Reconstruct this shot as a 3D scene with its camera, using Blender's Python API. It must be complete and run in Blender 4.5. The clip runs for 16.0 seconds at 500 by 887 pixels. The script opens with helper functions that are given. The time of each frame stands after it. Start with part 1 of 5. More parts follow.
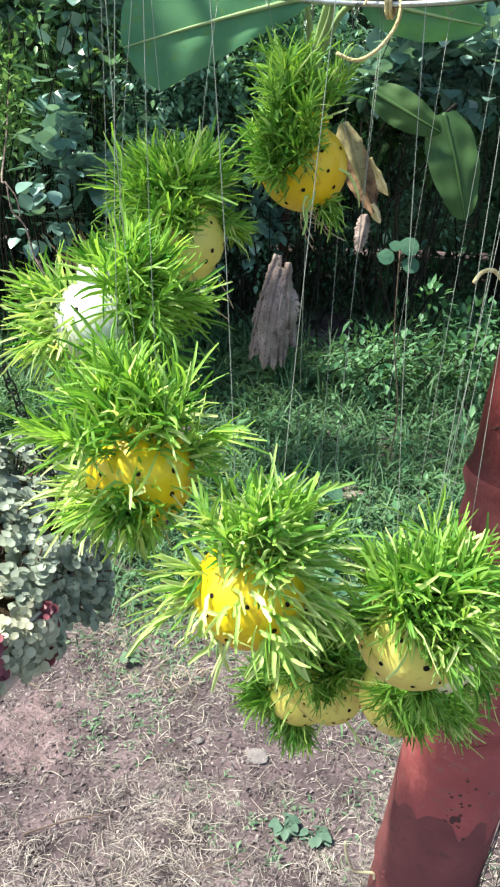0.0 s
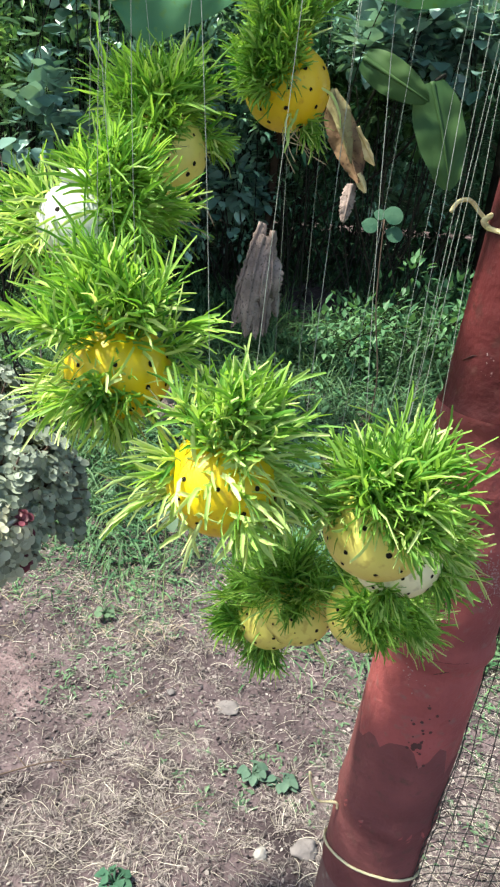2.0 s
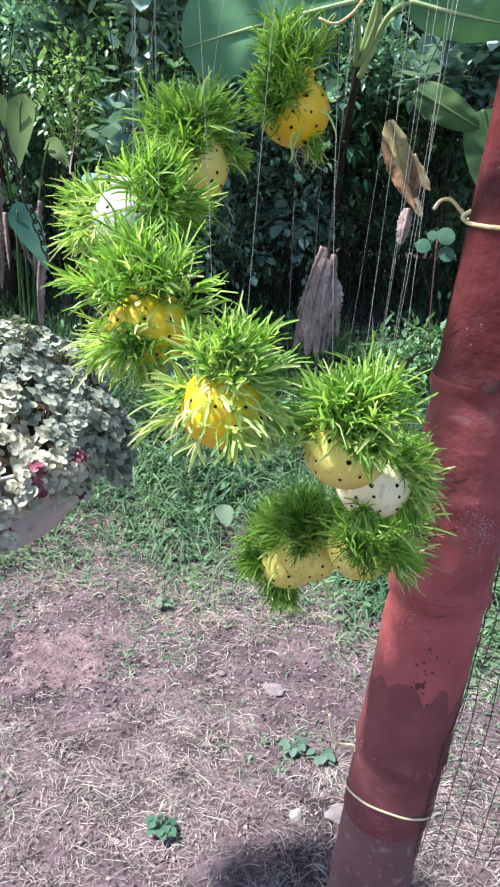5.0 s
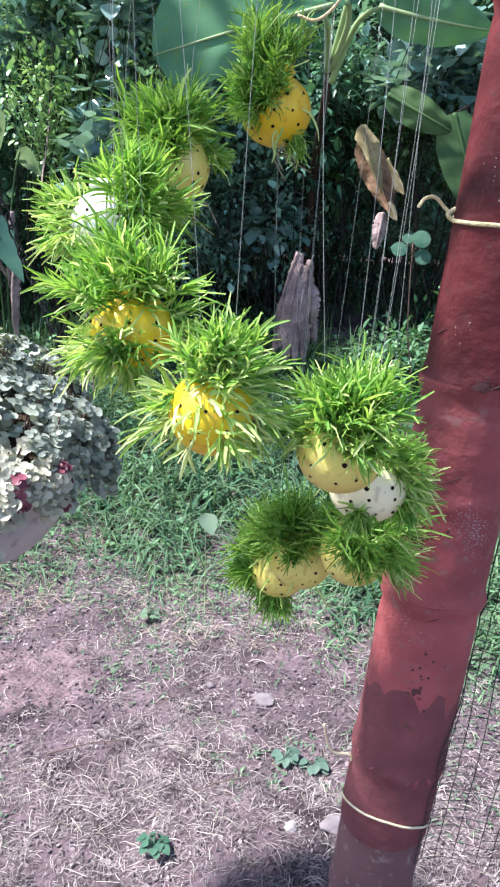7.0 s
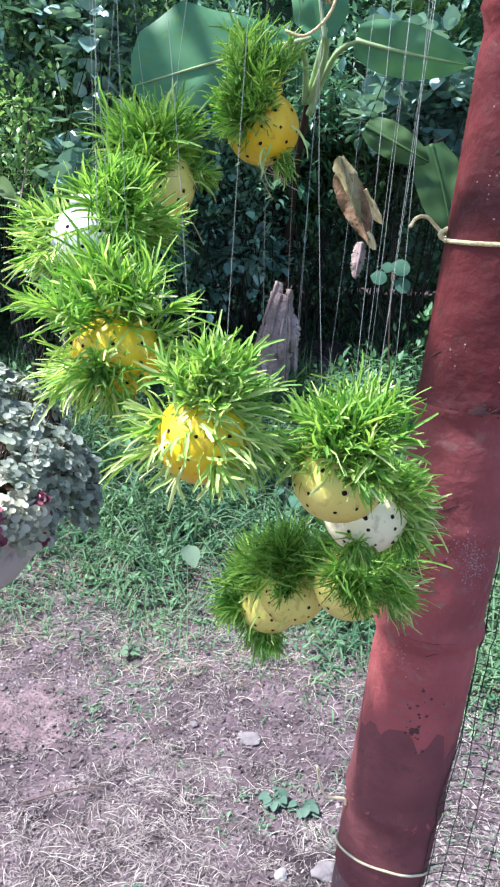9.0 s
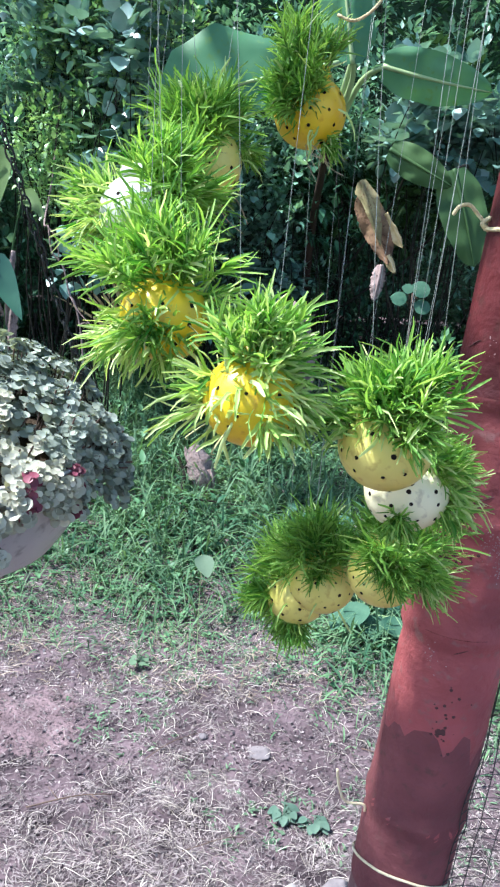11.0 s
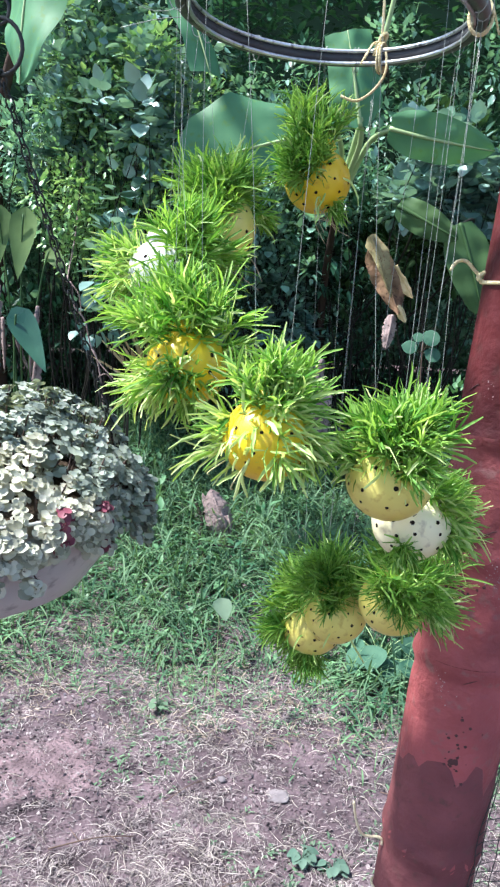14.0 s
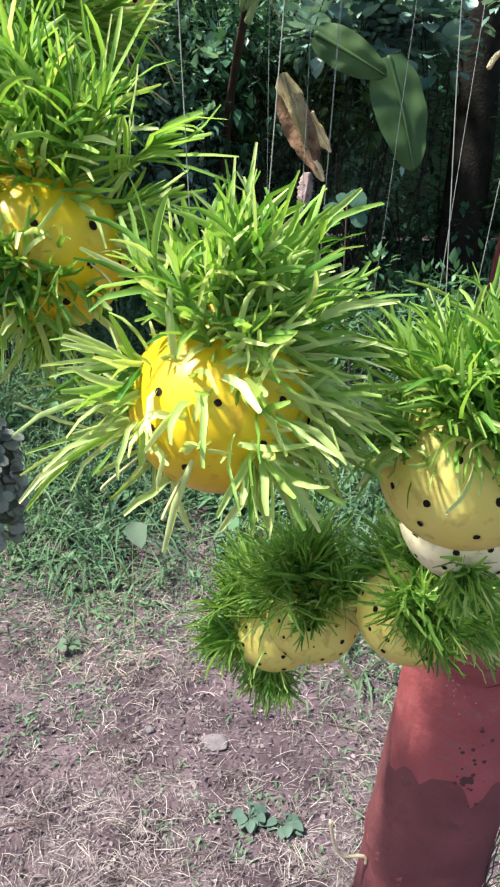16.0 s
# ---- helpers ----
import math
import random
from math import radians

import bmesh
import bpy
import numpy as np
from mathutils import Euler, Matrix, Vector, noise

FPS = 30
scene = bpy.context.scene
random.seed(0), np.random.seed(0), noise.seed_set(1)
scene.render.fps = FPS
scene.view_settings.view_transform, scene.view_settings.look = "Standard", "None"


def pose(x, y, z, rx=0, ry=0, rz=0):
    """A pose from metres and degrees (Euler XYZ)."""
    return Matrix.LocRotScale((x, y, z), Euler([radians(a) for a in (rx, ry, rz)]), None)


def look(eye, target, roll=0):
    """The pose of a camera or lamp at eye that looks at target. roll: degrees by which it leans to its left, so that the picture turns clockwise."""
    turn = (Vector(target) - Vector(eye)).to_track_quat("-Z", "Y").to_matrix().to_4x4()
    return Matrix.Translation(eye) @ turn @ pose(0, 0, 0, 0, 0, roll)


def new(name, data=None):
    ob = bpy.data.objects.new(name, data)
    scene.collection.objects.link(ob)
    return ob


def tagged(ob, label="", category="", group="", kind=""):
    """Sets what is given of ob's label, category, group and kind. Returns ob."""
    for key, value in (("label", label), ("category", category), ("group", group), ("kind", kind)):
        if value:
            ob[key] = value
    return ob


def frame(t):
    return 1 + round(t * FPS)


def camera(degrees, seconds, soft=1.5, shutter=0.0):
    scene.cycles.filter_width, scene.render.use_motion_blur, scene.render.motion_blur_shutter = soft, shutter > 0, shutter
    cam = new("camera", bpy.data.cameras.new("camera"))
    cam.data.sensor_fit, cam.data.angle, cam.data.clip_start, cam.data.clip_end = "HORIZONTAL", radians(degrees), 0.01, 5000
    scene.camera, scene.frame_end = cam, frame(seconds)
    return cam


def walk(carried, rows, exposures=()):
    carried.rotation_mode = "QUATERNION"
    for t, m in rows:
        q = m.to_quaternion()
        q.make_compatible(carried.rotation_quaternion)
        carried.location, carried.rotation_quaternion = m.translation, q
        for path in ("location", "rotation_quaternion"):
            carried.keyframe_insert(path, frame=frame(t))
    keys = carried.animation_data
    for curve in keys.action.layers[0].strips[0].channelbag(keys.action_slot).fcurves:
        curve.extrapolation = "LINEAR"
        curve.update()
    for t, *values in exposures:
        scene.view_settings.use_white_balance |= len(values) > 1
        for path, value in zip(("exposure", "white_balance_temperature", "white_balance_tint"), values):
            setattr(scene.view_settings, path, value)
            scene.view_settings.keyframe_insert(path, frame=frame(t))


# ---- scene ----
cam = camera(37.6, 16.0, soft=2.3)
PATH = [
    (0, (0.068, 0.05, 1.581), (0.065, 1.92, 0.872), 2.2),
    (0.5, (0.055, 0.064, 1.561), (0.049, 1.92, 0.817), 2.9),
    (1, (0.006, 0.051, 1.541), (-0.029, 1.899, 0.776), 3.1),
    (1.5, (0.042, 0.034, 1.517), (0.025, 1.881, 0.749), 4.1),
    (2, (0.077, 0.009, 1.521), (0.13, 1.861, 0.768), 4.4),
    (2.5, (0.121, -0.025, 1.51), (0.127, 1.83, 0.763), 2.6),
    (3, (0.152, -0.063, 1.51), (0.081, 1.801, 0.789), 2.4),
    (3.5, (0.169, -0.112, 1.509), (0.058, 1.763, 0.822), 2.7),
    (4, (0.169, -0.155, 1.497), (0.015, 1.714, 0.802), 2.9),
    (4.2, (0.171, -0.162, 1.502), (0.015, 1.705, 0.803), 2.9),
    (6.3, (0.154, -0.218, 1.487), (0.004, 1.666, 0.833), 2.5),
    (6.5, (0.154, -0.21, 1.487), (0.018, 1.675, 0.832), 2.6),
    (7, (0.15, -0.169, 1.486), (0.05, 1.715, 0.824), 1.9),
    (7.5, (0.143, -0.132, 1.483), (0.09, 1.753, 0.819), 1.8),
    (8, (0.138, -0.125, 1.47), (0.12, 1.752, 0.781), 3.4),
    (8.5, (0.14, -0.127, 1.469), (0.099, 1.771, 0.84), 2.5),
    (9, (0.134, -0.127, 1.467), (0.089, 1.786, 0.886), 1.9),
    (9.2, (0.134, -0.12, 1.467), (0.087, 1.792, 0.883), 1.7),
    (11.5, (0.084, -0.159, 1.391), (0.012, 1.792, 0.956), 4.0),
    (12, (0.072, -0.222, 1.4), (-0.016, 1.745, 1.046), 3.1),
    (12.5, (0.067, -0.257, 1.412), (-0.032, 1.715, 1.092), 2.9),
    (13, (0.08, -0.27, 1.418), (-0.042, 1.699, 1.091), 2.7),
    (13.5, (0.087, -0.255, 1.413), (-0.055, 1.709, 1.061), 3.1),
    (14, (0.103, -0.213, 1.404), (-0.017, 1.748, 1.029), 2.9),
    (14.5, (0.096, -0.136, 1.395), (0.03, 1.816, 0.966), 2.5),
    (15, (0.081, -0.024, 1.394), (0.089, 1.922, 0.931), 2.0),
    (15.5, (0.06, 0.117, 1.385), (0.155, 2.035, 0.825), 2.3),
    (16, (0.059, 0.199, 1.374), (0.213, 2.069, 0.681), 2.0),
]
# seconds, stops, kelvin, tint
EXPOSURES = [
    (0.0, 1.36, 7050, -3), (1.0, 1.40, 7450, -9), (2.0, 1.24, 7250, -4), (2.7, 1.34, 7120, 3), (3.5, 1.36, 6970, 6), (4.2, 1.36, 6700, 8),
    (6.5, 1.46, 6230, 15), (9.0, 1.46, 5980, 10), (12.5, 1.40, 5880, 5), (14.5, 1.44, 6300, 9), (16.0, 1.14, 6800, 10),
]
walk(cam, [(t, look(eye, target, roll)) for t, eye, target, roll in PATH], exposures=EXPOSURES)

# ---- light ----
world = bpy.data.worlds.new("daylight")
scene.world = world
world.use_nodes = True
wn = world.node_tree.nodes
sky = wn.new("ShaderNodeTexSky")
sky.sky_type, sky.sun_disc = "NISHITA", False
SUN_EL, SUN_AZ = 58.0, 263.0
sky.sun_elevation, sky.sun_rotation = radians(SUN_EL), radians(SUN_AZ)
wn["Background"].inputs[1].default_value = 0.115
world.node_tree.links.new(sky.outputs[0], wn["Background"].inputs[0])
sun = new("sun", bpy.data.lights.new("sun", "SUN"))
sun.data.energy, sun.data.angle, sun.data.color = 5.0, radians(4.5), (1.0, 0.97, 0.92)
sun_from = Vector((math.sin(radians(SUN_AZ)) * math.cos(radians(SUN_EL)), math.cos(radians(SUN_AZ)) * math.cos(radians(SUN_EL)), math.sin(radians(SUN_EL))))
sun.matrix_basis = look(sun_from * 20, (0, 0, 0))

rnd = random.Random(7)


# ---- materials ----
def mat(name, a, b, rough=0.6, scale=8.0, metal=0.0, bump=0.0, bscale=60.0, rand="", c=None, thin=0.0, spec=0.5, spread=0.45, coat=0.0, detail=5):
    """A surface that wanders between the colours a and b, with a third, c, in fine specks; rand: island or object."""
    m = bpy.data.materials.new(name)
    m.use_nodes = True
    nt = m.node_tree
    nd, ln = nt.nodes, nt.links
    p = nd["Principled BSDF"]
    p.inputs["Metallic"].default_value = metal
    p.inputs["Specular IOR Level"].default_value = spec
    p.inputs["Coat Weight"].default_value = coat
    co = nd.new("ShaderNodeTexCoord")
    n1 = nd.new("ShaderNodeTexNoise")
    n1.inputs["Scale"].default_value, n1.inputs["Detail"].default_value = scale, detail
    ln.new(co.outputs["Object"], n1.inputs["Vector"])
    fac = n1.outputs[0]
    ramp = nd.new("ShaderNodeMapRange")
    ramp.inputs[1].default_value, ramp.inputs[2].default_value = 0.5 - spread / 2, 0.5 + spread / 2
    if rand:
        if rand == "island":
            src = nd.new("ShaderNodeNewGeometry").outputs["Random Per Island"]
        else:
            src = nd.new("ShaderNodeObjectInfo").outputs["Random"]
        add = nd.new("ShaderNodeMath")
        add.operation = "MULTIPLY_ADD"
        add.inputs[1].default_value, add.inputs[2].default_value = 0.6, -0.3
        ln.new(src, add.inputs[0])
        s2 = nd.new("ShaderNodeMath")
        ln.new(fac, s2.inputs[0])
        ln.new(add.outputs[0], s2.inputs[1])
        fac = s2.outputs[0]
    ln.new(fac, ramp.inputs[0])
    mix = nd.new("ShaderNodeMix")
    mix.data_type = "RGBA"
    mix.inputs[6].default_value, mix.inputs[7].default_value = (*a, 1), (*b, 1)
    ln.new(ramp.outputs[0], mix.inputs[0])
    col = mix.outputs[2]
    if c:
        n2 = nd.new("ShaderNodeTexNoise")
        n2.inputs["Scale"].default_value, n2.inputs["Detail"].default_value = scale * 6, 3
        ln.new(co.outputs["Object"], n2.inputs["Vector"])
        r2 = nd.new("ShaderNodeMapRange")
        r2.inputs[1].default_value, r2.inputs[2].default_value = 0.58, 0.7
        ln.new(n2.outputs[0], r2.inputs[0])
        m2 = nd.new("ShaderNodeMix")
        m2.data_type = "RGBA"
        m2.inputs[7].default_value = (*c, 1)
        ln.new(r2.outputs[0], m2.inputs[0])
        ln.new(col, m2.inputs[6])
        col = m2.outputs[2]
    ln.new(col, p.inputs["Base Color"])
    rr = nd.new("ShaderNodeMapRange")
    rr.inputs[3].default_value, rr.inputs[4].default_value = max(0.05, rough - 0.1), min(1, rough + 0.12)
    ln.new(n1.outputs[0], rr.inputs[0])
    ln.new(rr.outputs[0], p.inputs["Roughness"])
    if bump:
        n3 = nd.new("ShaderNodeTexNoise")
        n3.inputs["Scale"].default_value, n3.inputs["Detail"].default_value = bscale, 6
        ln.new(co.outputs["Object"], n3.inputs["Vector"])
        bp = nd.new("ShaderNodeBump")
        bp.inputs["Strength"].default_value, bp.inputs["Distance"].default_value = bump, 0.01
        ln.new(n3.outputs[0], bp.inputs["Height"])
        ln.new(bp.outputs[0], p.inputs["Normal"])
    if thin:
        tr = nd.new("ShaderNodeBsdfTranslucent")
        hs = nd.new("ShaderNodeMix")
        hs.data_type, hs.blend_type = "RGBA", "MULTIPLY"
        hs.inputs[0].default_value = 1.0
        hs.inputs[7].default_value = (1.0, 1.0, 0.5, 1)
        ln.new(col, hs.inputs[6])
        ln.new(hs.outputs[2], tr.inputs[0])
        ms = nd.new("ShaderNodeMixShader")
        ms.inputs[0].default_value = thin
        ln.new(p.outputs[0], ms.inputs[1])
        ln.new(tr.outputs[0], ms.inputs[2])
        ln.new(ms.outputs[0], nd["Material Output"].inputs[0])
    return m


M_DIRT = mat("dry_soil", (0.026, 0.0195, 0.0235), (0.175, 0.127, 0.144), 0.95, 6.0, bump=1.3, bscale=45, c=(0.035, 0.027, 0.031), spec=0.1, spread=0.44, detail=14)
M_BALD = mat("swept_pink_soil", (0.075, 0.053, 0.059), (0.235, 0.165, 0.182), 0.95, 16.0, bump=1.2, bscale=90, c=(0.06, 0.043, 0.048), spec=0.1, spread=0.42, detail=14)
M_LITTER = mat("dry_clippings", (0.023, 0.019, 0.022), (0.34, 0.285, 0.288), 0.9, 9, rand="island", spec=0.15, spread=0.8)
M_STRAW = mat("bleached_straw", (0.18, 0.148, 0.125), (0.70, 0.63, 0.57), 0.85, 9, rand="island", spec=0.2, spread=0.8)
M_THATCH = mat("dry_thatch", (0.06, 0.045, 0.036), (0.46, 0.37, 0.29), 0.9, 9, rand="island", spec=0.15, spread=0.75)
M_GRASS = mat("grass_blade", (0.035, 0.105, 0.06), (0.20, 0.32, 0.175), 0.55, 3, rand="island", thin=0.3, spec=0.2, spread=0.8)
M_WEED = mat("weed_leaf", (0.035, 0.115, 0.06), (0.19, 0.36, 0.18), 0.45, 3, rand="island", thin=0.3, spec=0.3, spread=0.8)
M_SPROUT = mat("dull_sprout_leaf", (0.05, 0.09, 0.06), (0.17, 0.26, 0.16), 0.6, 3, rand="island", thin=0.2, spec=0.2, spread=0.7)
M_SEEDLING = mat("grey_green_seedling", (0.05, 0.10, 0.075), (0.15, 0.22, 0.17), 0.75, 12, thin=0.15, spec=0.12)
M_NEEDLE = mat("succulent_leaf", (0.058, 0.225, 0.028), (0.43, 0.67, 0.16), 0.5, 20, rand="island", thin=0.45, spec=0.3, spread=0.8)
M_NEEDLE_PALE = mat("pale_succulent_leaf", (0.32, 0.53, 0.12), (0.78, 0.86, 0.44), 0.5, 20, rand="island", thin=0.4, spec=0.3, spread=0.8)
M_STALK = mat("pale_stalk", (0.35, 0.36, 0.12), (0.55, 0.5, 0.28), 0.6, 30)
M_ROOT = mat("dry_root", (0.35, 0.27, 0.18), (0.6, 0.5, 0.36), 0.8, 30)
M_YELLOW = mat("yellow_plastic", (0.76, 0.50, 0.012), (0.85, 0.61, 0.025), 0.36, 14, bump=0.08, bscale=90, c=(0.66, 0.40, 0.02), coat=0.15, thin=0.12)
M_CREAM = mat("cream_plastic", (0.70, 0.60, 0.11), (0.82, 0.73, 0.22), 0.4, 14, bump=0.08, bscale=90, c=(0.62, 0.50, 0.12), coat=0.1, thin=0.12)
M_PALE = mat("pale_cream_plastic", (0.84, 0.77, 0.46), (0.92, 0.87, 0.62), 0.38, 14, bump=0.08, bscale=90, c=(0.66, 0.6, 0.4), coat=0.15, thin=0.12)
M_WHITE = mat("white_plastic", (0.54, 0.55, 0.555), (0.70, 0.70, 0.69), 0.4, 14, bump=0.08, bscale=90, c=(0.46, 0.46, 0.45), coat=0.1, thin=0.1)
M_HOLE = mat("hole_shade", (0.012, 0.010, 0.008), (0.03, 0.024, 0.02), 0.95, 60, spec=0.05)
M_INK = mat("label_ink", (0.05, 0.05, 0.06), (0.09, 0.09, 0.1), 0.6, 60)
M_SOIL = mat("potting_soil", (0.03, 0.022, 0.016), (0.07, 0.05, 0.035), 0.95, 60, bump=0.8, bscale=150, spec=0.1)
M_ALLOY = mat("worn_alloy", (0.5, 0.51, 0.53), (0.72, 0.73, 0.75), 0.35, 16, metal=0.85, bump=0.15, bscale=120, c=(0.16, 0.16, 0.17))
M_RUBBER = mat("faded_rim_side", (0.085, 0.094, 0.088), (0.20, 0.216, 0.203), 0.42, 7, metal=0.6, bump=0.12, bscale=110, c=(0.06, 0.063, 0.06))
M_DARKRIM = mat("dark_rim_bed", (0.015, 0.015, 0.017), (0.05, 0.05, 0.055), 0.55, 20, bump=0.2)
M_ROPE = mat("jute_rope", (0.66, 0.53, 0.25), (0.86, 0.75, 0.47), 0.85, 40, bump=0.6, bscale=300)
M_THREAD = mat("nylon_thread", (0.22, 0.24, 0.22), (0.38, 0.40, 0.37), 0.4, 40)
M_WIRE = mat("coated_wire", (0.70, 0.58, 0.36), (0.80, 0.70, 0.48), 0.5, 30)
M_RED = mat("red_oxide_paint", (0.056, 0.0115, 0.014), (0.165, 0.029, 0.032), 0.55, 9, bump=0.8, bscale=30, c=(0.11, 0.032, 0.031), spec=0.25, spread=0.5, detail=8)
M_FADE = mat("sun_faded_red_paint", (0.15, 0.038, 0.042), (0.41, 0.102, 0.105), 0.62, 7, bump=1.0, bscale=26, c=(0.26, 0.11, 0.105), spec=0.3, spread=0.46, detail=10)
M_BARE = mat("bare_post_foot", (0.11, 0.05, 0.053), (0.20, 0.10, 0.10), 0.85, 7, bump=0.5, bscale=40, c=(0.25, 0.18, 0.16))
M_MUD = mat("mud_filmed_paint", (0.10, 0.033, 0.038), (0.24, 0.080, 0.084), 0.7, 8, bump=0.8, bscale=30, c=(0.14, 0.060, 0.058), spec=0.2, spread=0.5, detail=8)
M_CHIP = mat("chipped_paint", (0.045, 0.018, 0.018), (0.10, 0.035, 0.034), 0.8, 60)
M_SCUFF = mat("scuffed_paint", (0.24, 0.12, 0.12), (0.46, 0.32, 0.32), 0.8, 60)
M_NET = mat("black_netting", (0.015, 0.02, 0.018), (0.04, 0.045, 0.042), 0.6, 40)
M_IRON = mat("dark_iron_chain", (0.02, 0.022, 0.022), (0.06, 0.06, 0.055), 0.55, 40, metal=0.6)
M_BOWL = mat("clouded_plastic_bowl", (0.40, 0.40, 0.42), (0.66, 0.65, 0.66), 0.35, 7, thin=0.25, coat=0.1, bump=0.15, bscale=25, c=(0.30, 0.29, 0.30), spread=0.6)
# Two tones of one plant: sunlit front, then grey-green shaded back.
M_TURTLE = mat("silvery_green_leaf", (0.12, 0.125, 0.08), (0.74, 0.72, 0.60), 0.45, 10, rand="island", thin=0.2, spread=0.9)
M_TURTLE2 = mat("shaded_grey_green_leaf", (0.055, 0.082, 0.067), (0.50, 0.55, 0.47), 0.45, 10, rand="island", thin=0.2, spread=0.92)
M_PINK = mat("crimson_bract", (0.13, 0.02, 0.045), (0.30, 0.08, 0.12), 0.5, 20, rand="island", thin=0.2)
M_TWIG = mat("dark_twig", (0.06, 0.035, 0.028), (0.14, 0.09, 0.07), 0.8, 20)
M_SHRUB = mat("shrub_leaf", (0.03, 0.12, 0.085), (0.34, 0.58, 0.45), 0.34, 4, rand="island", thin=0.25, spec=1.0, spread=0.85, coat=0.5)
M_SHRUB2 = mat("bright_shrub_leaf", (0.05, 0.19, 0.07), (0.42, 0.62, 0.27), 0.34, 4, rand="island", thin=0.25, spec=1.0, spread=0.85, coat=0.5)
M_VINE = mat("round_vine_leaf", (0.03, 0.11, 0.10), (0.32, 0.50, 0.46), 0.36, 6, rand="island", thin=0.2, spec=0.9, spread=0.85, coat=0.5)
M_BANANA = mat("banana_leaf", (0.05, 0.165, 0.078), (0.115, 0.275, 0.13), 0.5, 5, thin=0.15, spec=0.28, c=(0.10, 0.22, 0.07))
M_TARO = mat("taro_leaf", (0.012, 0.055, 0.036), (0.04, 0.12, 0.07), 0.3, 6, thin=0.1, spec=0.5, coat=0.2)
M_ARUM = mat("yellow_green_arum_leaf", (0.07, 0.13, 0.04), (0.16, 0.25, 0.08), 0.5, 6, thin=0.25, spec=0.3)
M_BROAD = mat("smooth_broad_leaf", (0.024, 0.066, 0.024), (0.075, 0.14, 0.048), 0.6, 6, thin=0.15, spec=0.2)
M_PALELEAF = mat("pale_heart_leaf", (0.12, 0.20, 0.13), (0.22, 0.30, 0.20), 0.65, 12, thin=0.2, spec=0.3)
M_HEART = mat("creeper_leaf", (0.03, 0.09, 0.06), (0.085, 0.17, 0.11), 0.75, 14, thin=0.15, spec=0.15, bump=0.3, bscale=60)
M_RIB = mat("leaf_midrib", (0.22, 0.32, 0.14), (0.34, 0.44, 0.2), 0.5, 10)
M_FADED = mat("faded_leaf", (0.16, 0.13, 0.06), (0.42, 0.36, 0.18), 0.8, 14, bump=0.5, bscale=40, c=(0.22, 0.12, 0.06), thin=0.15)
M_DRYLEAF = mat("dry_banana_leaf", (0.09, 0.035, 0.022), (0.40, 0.25, 0.14), 0.85, 11, bump=0.9, bscale=30, c=(0.06, 0.025, 0.018), thin=0.15)
M_HUSK = mat("withered_grey_sheath", (0.09, 0.06, 0.056), (0.41, 0.305, 0.29), 0.9, 14, bump=0.9, bscale=50, c=(0.05, 0.036, 0.033), spread=0.6)
M_STEM = mat("pseudostem", (0.022, 0.015, 0.011), (0.075, 0.045, 0.034), 0.8, 9, bump=0.5, spec=0.2)
M_PALM = mat("yellowed_leaf", (0.46, 0.33, 0.15), (0.74, 0.58, 0.34), 0.7, 20, rand="object")
# Darker leaf: the shade under and behind the shrubs is in its colour.
M_WOODS = mat("shaded_tree_leaf", (0.012, 0.05, 0.03), (0.085, 0.22, 0.125), 0.35, 4, rand="island", thin=0.2, spread=0.8)
M_DEEP = mat("woods_shade", (0.006, 0.016, 0.010), (0.02, 0.05, 0.028), 0.9, 3, spec=0.1)
M_BARK = mat("dark_bark", (0.010, 0.009, 0.008), (0.028, 0.025, 0.021), 0.95, 12, bump=0.7, spec=0.1)
M_CLOD = mat("dusty_lilac_stone", (0.12, 0.102, 0.11), (0.22, 0.19, 0.20), 0.95, 20, bump=0.6, bscale=60)
M_STONE = mat("pale_stone", (0.22, 0.20, 0.20), (0.40, 0.36, 0.36), 0.9, 20, bump=0.5, bscale=60)


